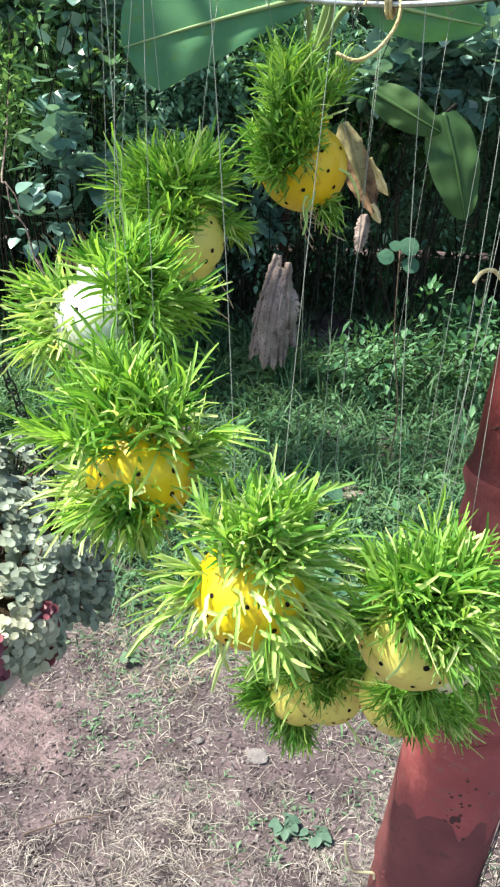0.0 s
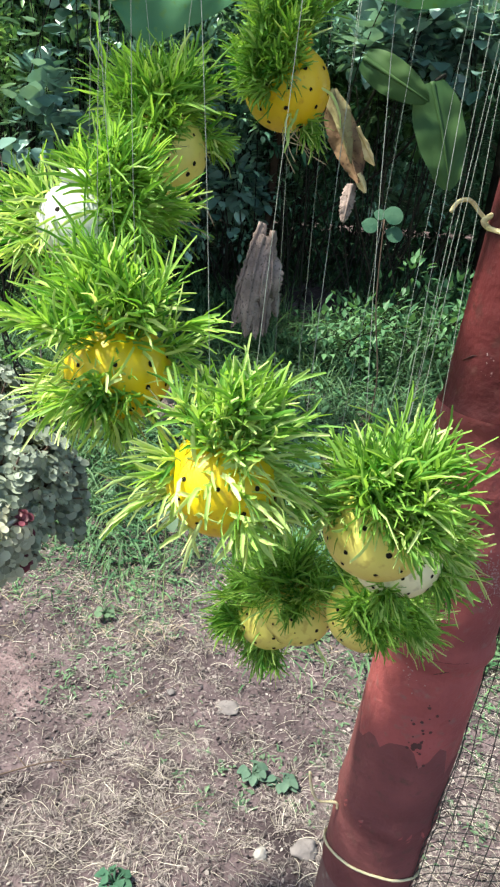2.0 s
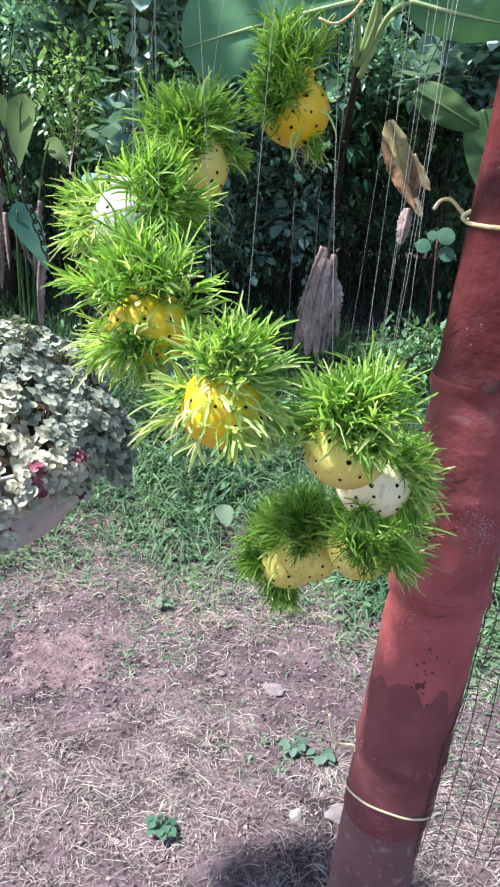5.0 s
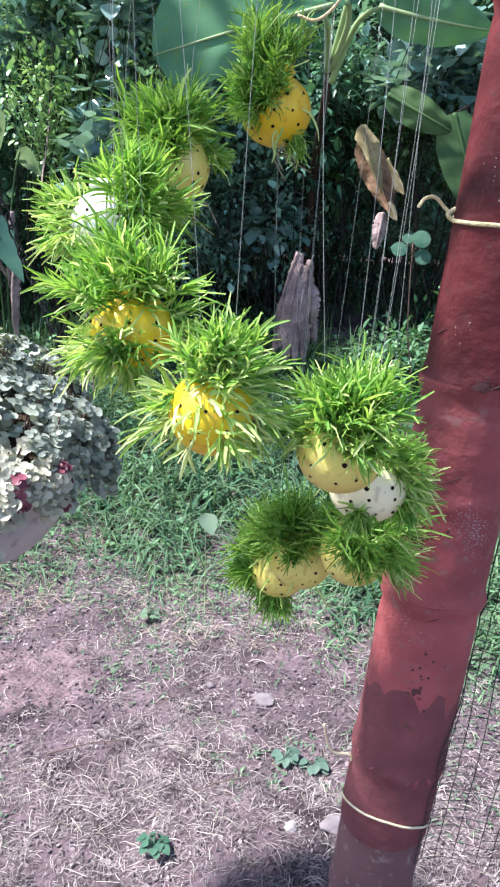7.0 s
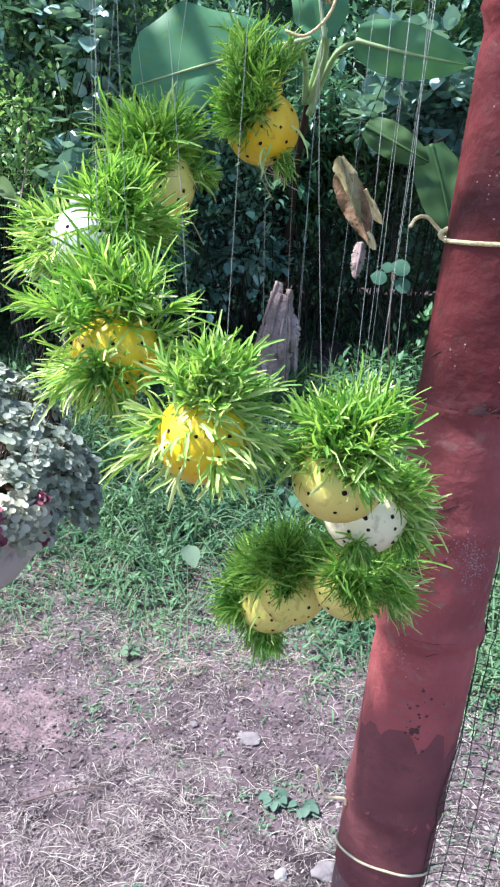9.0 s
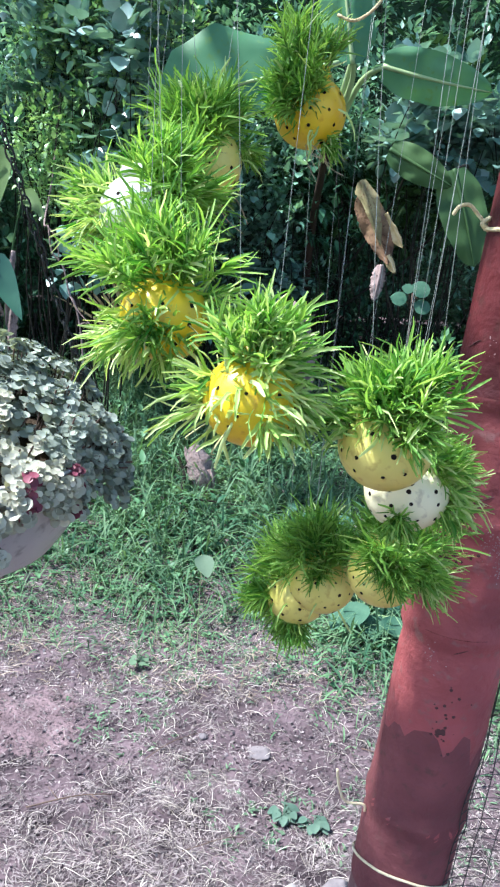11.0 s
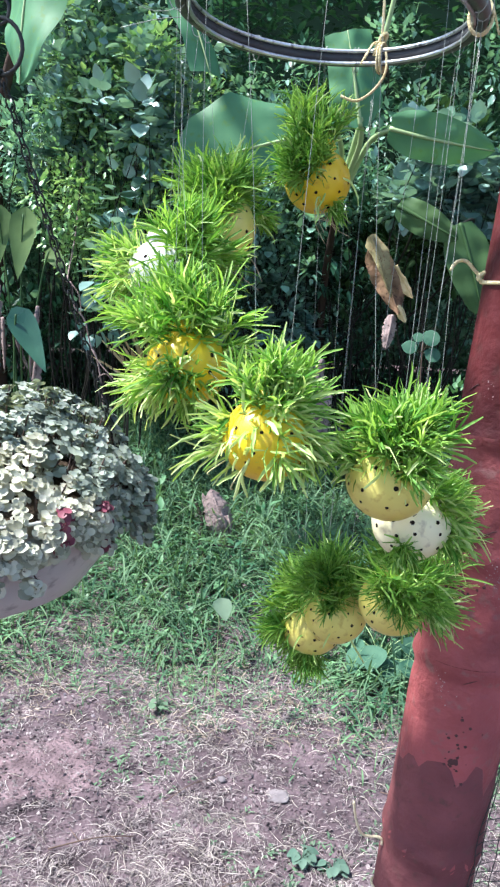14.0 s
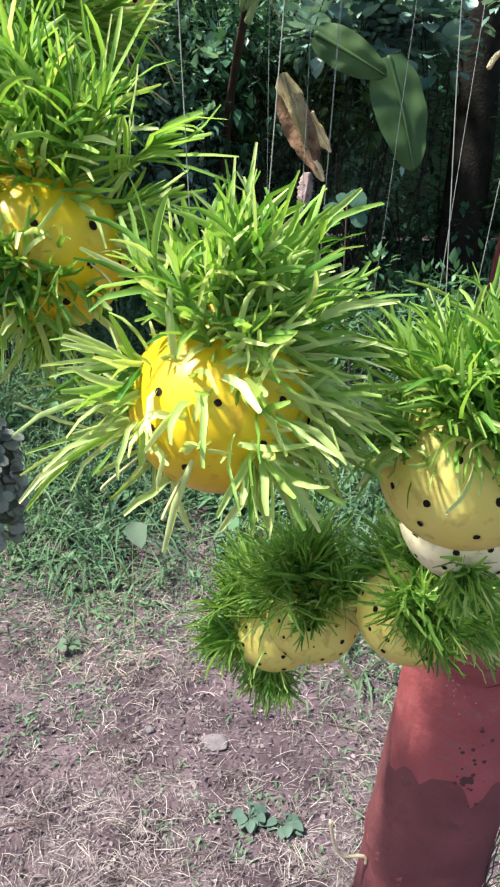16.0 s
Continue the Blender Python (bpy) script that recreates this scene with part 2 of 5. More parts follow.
# ---- mesh helpers ----
class Shape:
    """Vertices and faces that grow into one mesh."""

    def __init__(self):
        self.v, self.f = [], []

    def tube(self, pts, r, n=8, cap=True):
        pts = [Vector(p) for p in pts]
        rs = r if isinstance(r, (list, tuple)) else [r] * len(pts)
        base = len(self.v)
        for i, p in enumerate(pts):
            d = (pts[min(i + 1, len(pts) - 1)] - pts[max(i - 1, 0)]).normalized()
            u = d.cross(Vector((0.31, 0.95, 0.05)) if abs(d.y) < 0.9 else Vector((1, 0, 0.1))).normalized()
            w = d.cross(u)
            for k in range(n):
                a = 2 * math.pi * k / n
                self.v.append(p + (u * math.cos(a) + w * math.sin(a)) * rs[i])
        for i in range(len(pts) - 1):
            for k in range(n):
                a, b = base + i * n + k, base + i * n + (k + 1) % n
                self.f.append((a, b, b + n, a + n))
        if cap:
            self.f.append(tuple(base + k for k in reversed(range(n))))
            self.f.append(tuple(base + (len(pts) - 1) * n + k for k in range(n)))
        return self

    def lathe(self, profile, n=32, at=(0, 0, 0), wob=0.0):
        base, at = len(self.v), Vector(at)
        for j, (r, z) in enumerate(profile):
            for k in range(n):
                a = 2 * math.pi * k / n
                q = r * (1 + wob * noise.noise(Vector((math.cos(a) * 2, math.sin(a) * 2, z * 9))))
                self.v.append(at + Vector((q * math.cos(a), q * math.sin(a), z)))
        for j in range(len(profile) - 1):
            for k in range(n):
                a, b = base + j * n + k, base + j * n + (k + 1) % n
                self.f.append((a, b, b + n, a + n))
        return self

    def leaf(self, p, d, length, width, droop=0.3, segs=3, fold=0.25, shape=0.5, twist=None):
        """A leaf from p along d; droop bends it down, shape moves its widest place, fold makes it a trough."""
        p, d = Vector(p), Vector(d).normalized()
        side = d.cross(twist if twist is not None else Vector((0, 0, 1)))
        if side.length < 1e-3:
            side = Vector((1, 0, 0))
        side.normalize()
        base, step = len(self.v), length / segs
        for i in range(segs + 1):
            t = i / segs
            up = side.cross(d)
            if shape < -0.4:
                w = width * 0.55 * max(0.0, math.sin(math.pi * t ** 0.6)) ** 0.75
            else:
                w = width * 0.5 * max(0.0, math.sin(math.pi * (t ** (0.5 + shape)) * 0.97 + 0.03))
            if i == segs:
                self.v.append(p.copy())
            else:
                w = max(w, width * 0.1)
                self.v += [p - side * w + up * w * fold, p - up * w * fold, p + side * w + up * w * fold]
            p = p + d * step
            d = (d + Vector((0, 0, -droop / segs))).normalized()
        for i in range(segs - 1):
            a = base + 3 * i
            self.f += [(a, a + 1, a + 4, a + 3), (a + 1, a + 2, a + 5, a + 4)]
        a = base + 3 * (segs - 1)
        self.f += [(a, a + 1, a + 3), (a + 1, a + 2, a + 3)]
        return self

    def needle(self, p, d, length, width, curl, twist, wave=0.0):
        """A narrow strap leaf with a blunt tip; curl bends it along its way, wave kinks it from side to side."""
        p, d = Vector(p), d.normalized()
        side = d.cross(twist)
        side = side.normalized() if side.length > 1e-3 else Vector((1, 0, 0))
        base, step = len(self.v), length / 4
        for k, w in enumerate((0.6, 0.95, 1.0, 0.9, 0.5)):
            up, q = side.cross(d), width * 0.5 * w
            self.v += [p - side * q + up * q * 0.3, p - up * q * 0.4, p + side * q + up * q * 0.3]
            p = p + d * step
            d = (d + curl / 4 + (side + up) * wave * (1 if k % 2 else -1)).normalized()
        for i in range(4):
            a = base + 3 * i
            self.f += [(a, a + 1, a + 4, a + 3), (a + 1, a + 2, a + 5, a + 4)]
        return self

    def disc(self, p, nrm, r, n=7, dome=0.25):
        """A small round leaf, slightly domed."""
        nrm = Vector(nrm).normalized()
        u = nrm.cross(Vector((0.2, 0.9, 0.3))).normalized()
        w, base = nrm.cross(u), len(self.v)
        self.v.append(Vector(p) + nrm * r * dome)
        for k in range(n):
            a = 2 * math.pi * k / n
            q = r * (1.18 if k == 0 else 1.0)
            self.v.append(Vector(p) + u * math.cos(a) * q + w * math.sin(a) * q)
        for k in range(n):
            self.f.append((base, base + 1 + k, base + 1 + (k + 1) % n))
        return self

    def mesh(self, name, m, smooth=True):
        me = bpy.data.meshes.new(name)
        me.from_pydata([tuple(v) for v in self.v], [], self.f)
        me.materials.append(m)
        if smooth:
            me.polygons.foreach_set("use_smooth", [True] * len(me.polygons))
        me.update()
        return me


def part(name, shape, m, parent=None, label="", smooth=True, kind=""):
    ob = new(name, shape if isinstance(shape, bpy.types.Mesh) else shape.mesh(name, m, smooth))
    if parent:
        ob.parent = parent
        ob.matrix_parent_inverse = Matrix.Identity(4)
    return tagged(ob, label, kind=kind)


def thing(name, at, label, category, group="", kind=""):
    ob = new(name)
    ob.empty_display_size = 0.05
    ob.location = at
    return tagged(ob, label, category, group, kind)


def away(lo, hi, r):
    """A random direction whose height lies between lo and hi."""
    z = r.uniform(lo, hi)
    a, q = r.uniform(0, 2 * math.pi), math.sqrt(max(0, 1 - z * z))
    return Vector((q * math.cos(a), q * math.sin(a), z))


def curve_pts(pts, n=6):
    """A smooth line through the points."""
    pts = [Vector(p) for p in pts]
    out = []
    for i in range(len(pts) - 1):
        p0, p1, p2, p3 = pts[max(i - 1, 0)], pts[i], pts[i + 1], pts[min(i + 2, len(pts) - 1)]
        for k in range(n):
            t = k / n
            out.append(0.5 * ((2 * p1) + (p2 - p0) * t + (2 * p0 - 5 * p1 + 4 * p2 - p3) * t * t + (3 * p1 - p0 - 3 * p2 + p3) * t ** 3))
    return out + [pts[-1]]


# ---- ground ----
def ground_height(x, y):
    far = max(0.0, y - 2.4)
    return 0.02 * noise.noise(Vector((x * 1.3, y * 1.3, 0))) + 0.008 * noise.noise(Vector((x * 7, y * 7, 3))) + min(0.8, 0.30 * far * far / (far + 0.25))


def build_ground():
    s = Shape()
    n = 150
    line = [math.copysign(abs(u) ** 2.6, u) * 60 for u in np.linspace(-1, 1, n)]
    for j in range(n):
        for i in range(n):
            x, y = line[i], line[j] + 1.8
            s.v.append((x, y, ground_height(x, y)))
    for j in range(n - 1):
        for i in range(n - 1):
            a = j * n + i
            s.f.append((a, a + 1, a + n + 1, a + n))
    return tagged(part("ground", s, M_DIRT), "bare pinkish soil with dry clippings and weeds", "ground", kind="structure")


build_ground()


def bald_patch():
    """A low swell of soil swept bare of clippings, its rim running under the ground."""
    s, n, rings = Shape(), 56, 14
    c = Vector((-0.60, 1.76))
    for j in range(rings + 1):
        for k in range(n):
            a = 2 * math.pi * k / n
            q = (j / rings) * (1 + 0.40 * noise.noise(Vector((math.cos(a) * 1.7, math.sin(a) * 1.7, 4))) + 0.22 * noise.noise(Vector((math.cos(a) * 6, math.sin(a) * 6, 2))))
            x, y = c.x + 0.20 * q * math.cos(a), c.y + 0.25 * q * math.sin(a)
            rise = 0.0065 * (1 - (j / rings) ** 2) - 0.0022 + 0.0035 * noise.noise(Vector((x * 22, y * 22, 6)))
            s.v.append((x, y, ground_height(x, y) + rise))
    for j in range(rings):
        for k in range(n):
            a, b = j * n + k, j * n + (k + 1) % n
            s.f.append((a, b, b + n, a + n))
    tagged(part("bare_soil", s, M_BALD), "bald patch of dusty pink soil", "soil", kind="stuff")


bald_patch()


def gap(x, y):
    """Litter lies in small mats with bare soil between them."""
    n = noise.noise(Vector((x * 13, y * 13, 3))) + 0.6 * noise.noise(Vector((x * 34, y * 34, 8))) + 0.5 * noise.noise(Vector((x * 3.2, y * 3.2, 1)))
    return max(0.0, min(0.88, 0.42 + 0.32 * math.tanh((y - 1.50) / 0.12) - 1.7 * n))


def litter(count, area, name, m, lo, hi, wide, label, seed):
    r, s = random.Random(seed), Shape()
    for _ in range(count):
        x, y = r.uniform(area[0], area[1]), r.uniform(area[2], area[3])
        bare = noise.noise(Vector((x * 1.6, y * 1.6, 9))) + 0.9 * math.exp(-((x + 0.6) ** 2 + (y - 1.75) ** 2) / 0.07)
        if r.random() < max(0.0, min(0.85, 0.04 + 0.55 * bare)) or r.random() < gap(x, y):
            continue
        a, tilt = r.uniform(0, 6.28), r.uniform(-0.2, 0.45)
        d = Vector((math.cos(a), math.sin(a), tilt))
        s.leaf((x, y, ground_height(x, y) + 0.004), d, r.uniform(lo, hi), r.uniform(0.6, 1.4) * wide, 0.3, 2, 0.2, 0.5)
    return tagged(part(name, s, m), label, name.replace("_", " "), kind="stuff")


litter(150000, (-1.1, 1.2, 0.95, 2.9), "dry_grass_clippings", M_LITTER, 0.007, 0.034, 0.0019, "straw and dry leaf bits strewn over bare soil", 3)


def straws():
    """Long curved straws lying loosely over each other."""
    r, s = random.Random(8), Shape()
    for _ in range(14000):
        x, y = r.uniform(-1.1, 1.2), r.uniform(0.95, 3.0)
        bare = noise.noise(Vector((x * 1.6, y * 1.6, 9))) + 1.3 * math.exp(-((x + 0.6) ** 2 + (y - 1.75) ** 2) / 0.09)
        if r.random() < max(0.0, min(0.92, 0.1 + 0.8 * bare)) or r.random() < gap(x, y):
            continue
        a, long = r.uniform(0, 6.28), r.uniform(0.02, 0.075)
        turn = r.uniform(-1.2, 1.2)
        pts, lift = [], r.uniform(0.003, 0.012)
        p = Vector((x, y, ground_height(x, y) + 0.003))
        for k in range(5):
            u = k / 4
            pts.append(p + Vector((0, 0, lift * math.sin(math.pi * u))))
            p = p + Vector((math.cos(a + turn * u), math.sin(a + turn * u), 0)) * long / 4
        w = r.uniform(0.0003, 0.0009)
        s.tube(pts, [w, w, w, w * 0.8, w * 0.4], 3, False)
    tagged(part("dry_straws", s, M_STRAW), "long curved dry straws lying on the soil", "straw", kind="stuff")


straws()


def chips():
    """Crumbled leaves, clods and grit."""
    r, s = random.Random(4), Shape()
    for _ in range(26000):
        x, y = r.uniform(-1.1, 1.2), r.uniform(0.95, 2.9)
        s.disc((x, y, ground_height(x, y) + 0.003), away(0.2, 1, r), 0.001 + 0.0065 * r.random() ** 3, 5, r.uniform(-0.3, 0.5))
    c = Shape()
    for _ in range(3800):
        x, y = r.uniform(-1.1, 1.2), r.uniform(0.95, 2.6)
        if noise.noise(Vector((x * 2.1, y * 2.1, 5))) + r.uniform(-0.4, 0.4) < 0.0:
            continue
        q = r.uniform(0.003, 0.010)
        c.disc((x, y, ground_height(x, y) + 0.001), away(0.7, 1, r), q, 7, r.uniform(0.3, 0.75))
    tagged(part("soil_clods", c, M_DIRT), "small crumbly clods of dry soil", "clods", kind="stuff")
    tagged(part("leaf_crumbs", s, M_LITTER, smooth=False), "crumbled dead leaves and grit on the soil", "leaf litter", kind="stuff")


chips()
litter(34000, (-1.3, 1.6, 1.95, 4.6), "dry_thatch", M_THATCH, 0.02, 0.07, 0.003, "dry brown grass lying between the weeds", 5)


def green_edge(x):
    """How far the bare soil reaches."""
    return 1.93 + 0.40 * math.exp(-((x + 0.75) / 0.28) ** 2) + 0.25 * math.sin(x * 2.2 + 0.6) - 0.62 * max(0.0, min(1.0, (x - 0.02) / 0.35))


def green_density(x, y):
    """How thickly weeds grow: sparse on the bare soil, dense towards the shrubs."""
    n = noise.noise(Vector((x * 1.1, y * 1.1, 7))) + 0.5 * noise.noise(Vector((x * 3.1, y * 3.1, 2)))
    bank = 1.4 * math.exp(-(((x - 0.55) / 0.3) ** 2 + ((y - 4.65) / 0.3) ** 2))
    return max(0.010, min(1.0, (y - green_edge(x)) * 0.95 + 1.0 * n + 0.05) - bank)


def build_grass():
    r, s = random.Random(11), Shape()
    made = 0
    while made < 46000:
        x, y = r.uniform(-4.2, 4.2), r.uniform(1.2, 5.2)
        if r.random() > math.exp(-max(0.0, abs(x) - 0.5 * y - 0.4) * 1.6) or r.random() > green_density(x, y) * (0.75 + 1.1 * noise.noise(Vector((x * 6, y * 6, 12)))):
            continue
        tall = max(0.16, min(1.0, 0.18 + (y - green_edge(x)) * 0.85 + 0.6 * noise.noise(Vector((x * 2.5, y * 2.5, 8)))))
        h = r.uniform(0.045, 0.155) * tall
        d = Vector((r.gauss(0, 0.7), r.gauss(0, 0.7), 1))
        s.leaf((x, y, ground_height(x, y) - 0.004), d, h * 2.2, (0.0025 + 0.0095 * r.random() ** 1.5) * (0.45 + 0.55 * tall), r.uniform(0.8, 2.8), 5, 0.3, 0.3)
        made += 1
    return tagged(part("grass", s, M_GRASS), "uneven green grass growing between weeds", "grass", kind="stuff")


def build_weeds():
    r, s = random.Random(12), Shape()
    made = 0
    while made < 3600:
        x, y = r.uniform(-4.2, 4.2), r.uniform(1.3, 5.2)
        if r.random() > math.exp(-max(0.0, abs(x) - 0.5 * y - 0.4) * 1.6) or r.random() > green_density(x, y) ** 1.5:
            continue
        small = max(0.3, min(1.0, 0.3 + (y - green_edge(x)) * 0.7))
        z, h = ground_height(x, y), r.uniform(0.02, 0.11) * small
        for k in range(r.randint(5, 9)):
            d = away(-0.1, 0.7, r)
            s.leaf(Vector((x, y, z + h * r.uniform(0.2, 1))) + d * 0.012, d, r.uniform(0.018, 0.056) * small, r.uniform(0.008, 0.026) * small, 0.6, 3, 0.15, 0.2)
        made += 1
    return tagged(part("weeds", s, M_WEED), "low broad-leaved green weeds covering the soil", "weeds", kind="stuff")


def build_sprouts():
    """Tiny sprouts and dull leaves in patches on the open soil."""
    r, s = random.Random(14), Shape()
    for _ in range(4200):
        x, y = r.uniform(-1.0, 1.1), r.uniform(1.0, 2.6)
        if noise.noise(Vector((x * 2.4, y * 2.4, 31))) + r.uniform(-0.25, 0.25) + (y - 1.9) * 0.6 + 0.25 * max(0.0, min(1.0, (x + 0.05) / 0.3)) < 0.12:
            continue
        for k in range(r.randint(3, 6)):
            d = away(-0.1, 0.8, r)
            s.leaf(Vector((x + r.gauss(0, 0.008), y + r.gauss(0, 0.008), ground_height(x, y) + 0.002)), d, r.uniform(0.007, 0.026), r.uniform(0.002, 0.009), 0.7, 3, 0.15, 0.2)
    return tagged(part("sprouts", s, M_SPROUT), "tiny dull green sprouts dotting the soil", "weeds", kind="stuff")


build_grass()
build_weeds()
build_sprouts()


def heart_plant(at, height, count, size, seed, label, m=M_WEED):
    """A small plant of heart-shaped leaves on thin stalks."""
    r = random.Random(seed)
    t = thing("broadleaf_seedling", (at[0], at[1], ground_height(at[0], at[1])), label, "plant", "low plants on the soil")
    for k in range(count):
        d = away(0.2, 0.9, r)
        tip = d * height * r.uniform(0.6, 1.1)
        tip = Vector((tip.x * 0.8, tip.y * 0.8, height * r.uniform(0.6, 1.05)))
        st = part("stalk", Shape().tube(curve_pts([(0, 0, -0.01), (tip.x * 0.4, tip.y * 0.4, tip.z * 0.7), tip], 4), 0.0016, 5), M_RIB if height > 0.1 else m, t)
        out = Vector((d.x * 0.9, d.y * 0.5 - 0.5, -0.55)) if height > 0.12 else Vector((d.x, d.y - 0.5, -0.15))
        part("leaf", Shape().leaf(tip, out, size * r.uniform(0.7, 1.15), size * r.uniform(0.75, 0.95), 0.4, 9, 0.1, -0.5), m, t)
    return t


heart_plant((0.49, 2.46), 0.17, 9, 0.10, 1, "heart-leaved creeper with broad grey-green leaves", M_HEART)
heart_plant((0.76, 2.42), 0.16, 6, 0.09, 2, "heart-leaved creeper with broad grey-green leaves", M_HEART)
heart_plant((0.30, 2.62), 0.14, 5, 0.08, 12, "low heart-leaved creeper with yellowing leaves", M_WEED)
heart_plant((0.33, 3.05), 0.16, 4, 0.09, 13, "low heart-leaved creeper with broad leaves", M_HEART)


def climber():
    """A thin bare stem with a few round leaves near its top."""
    at = Vector((0.70, 3.25, ground_height(0.70, 3.25)))
    t = thing("climber", at, "thin climber with a few round bluish leaves", "plant", "low plants on the soil")
    top = Vector((0.66, 3.22, 1.27)) - at
    part("stem", Shape().tube(curve_pts([(0, 0, -0.02), (0.03, 0, 0.35), (-0.02, 0, 0.7), top], 6), 0.003, 6), M_TWIG, t)
    for x, z, size in ((0.598, 1.245, 0.085), (0.632, 1.29, 0.06), (0.69, 1.29, 0.10), (0.703, 1.215, 0.09)):
        p = Vector((x, 3.18, z)) - at
        part("leaf_stalk", Shape().tube([top - Vector((0, 0, 0.05)), p], 0.0012, 5), M_TWIG, t)
        part("leaf", Shape().disc(p, (p.x - top.x, -0.7, 0.35), size * 0.40, 14, 0.12), M_HEART, t)


climber()


def lone_leaf():
    at = Vector((-0.12, 2.16, ground_height(-0.12, 2.16)))
    t = thing("broadleaf_seedling", at, "single pale heart-shaped leaf rising on a thin stalk", "plant", "low plants on the soil")
    tip = Vector((-0.112, 2.085, 0.435)) - at
    part("stalk", Shape().tube(curve_pts([(0, 0, -0.01), (0.0, 0.0, 0.25), tip], 5), 0.0014, 5), M_RIB, t)
    part("leaf", Shape().leaf(tip, (0.35, -0.55, -0.62), 0.080, 0.062, 0.25, 9, 0.1, -0.5), M_PALELEAF, t)


lone_leaf()
heart_plant((0.19, 1.45), 0.03, 16, 0.028, 4, "small grey-green seedling cluster on bare soil", M_SEEDLING)
heart_plant((0.27, 1.43), 0.025, 12, 0.026, 5, "small grey-green seedling cluster on bare soil", M_SEEDLING)
heart_plant((-0.11, 1.12), 0.035, 20, 0.022, 6, "small dark seedling cluster on bare soil", M_HEART)
heart_plant((-0.31, 2.1), 0.04, 10, 0.024, 8, "low leafy weed at the edge of bare soil", M_SPROUT)


def stone(at, size, seed, label, m=None):
    r, s = random.Random(seed), bmesh.new()
    bmesh.ops.create_icosphere(s, subdivisions=3, radius=1)
    for v in s.verts:
        q = 1 + 0.35 * noise.noise(v.co * 1.3 + Vector((seed, 0, 0))) + 0.1 * noise.noise(v.co * 4)
        v.co = Vector((v.co.x * size[0], v.co.y * size[1], v.co.z * size[2])) * q
    me = bpy.data.meshes.new("stone")
    s.to_mesh(me)
    s.free()
    me.materials.append(m or M_STONE)
    me.polygons.foreach_set("use_smooth", [True] * len(me.polygons))
    ob = tagged(new("stone", me), label, "stone", "stones on the soil")
    ob.location = (at[0], at[1], ground_height(*at) + size[2] * 0.45)
    ob.rotation_euler = (0, 0, seed)


stone((0.208, 1.215), (0.018, 0.014, 0.012), 1, "small white stone lying on bare soil")
stone((0.312, 1.235), (0.026, 0.034, 0.014), 2, "flat pale stone half sunk in soil", M_CLOD)
stone((0.12, 1.7), (0.034, 0.03, 0.006), 3, "round grey stone flush with the soil", M_CLOD)
stone((-0.05, 1.75), (0.012, 0.014, 0.009), 4, "small pale pebble on bare soil", M_CLOD)


# ---- red post ----
POST_LEAN = 0.062


def post_axis(z):
    return Vector((0.352 + POST_LEAN * z, 0.965 - 0.045 * z, z))


def post_radius(z, a):
    r = 0.080 + 0.002 * math.sin(z * 3)
    for zn, amp in ((0.18, 0.004), (0.52, 0.004), (0.86, 0.006), (1.04, 0.0045), (1.235, 0.007), (1.72, 0.007), (2.1, 0.006)):
        tilt = 0.012 * math.cos(a - zn * 5)
        u = (z - zn - tilt) / 0.014
        r += amp * math.exp(-u * u) - 0.4 * amp * math.exp(-(u + 2.2) ** 2)
    return r + 0.0016 * noise.noise(Vector((math.cos(a) * 2, math.sin(a) * 2, z * 5))) + 0.0008 * noise.noise(Vector((math.cos(a) * 6, math.sin(a) * 6, z * 16)))


def post_skin(z, a, lift=0.0):
    q = post_radius(z, a) + lift
    return post_axis(z) + Vector((q * math.cos(a), q * math.sin(a), 0))


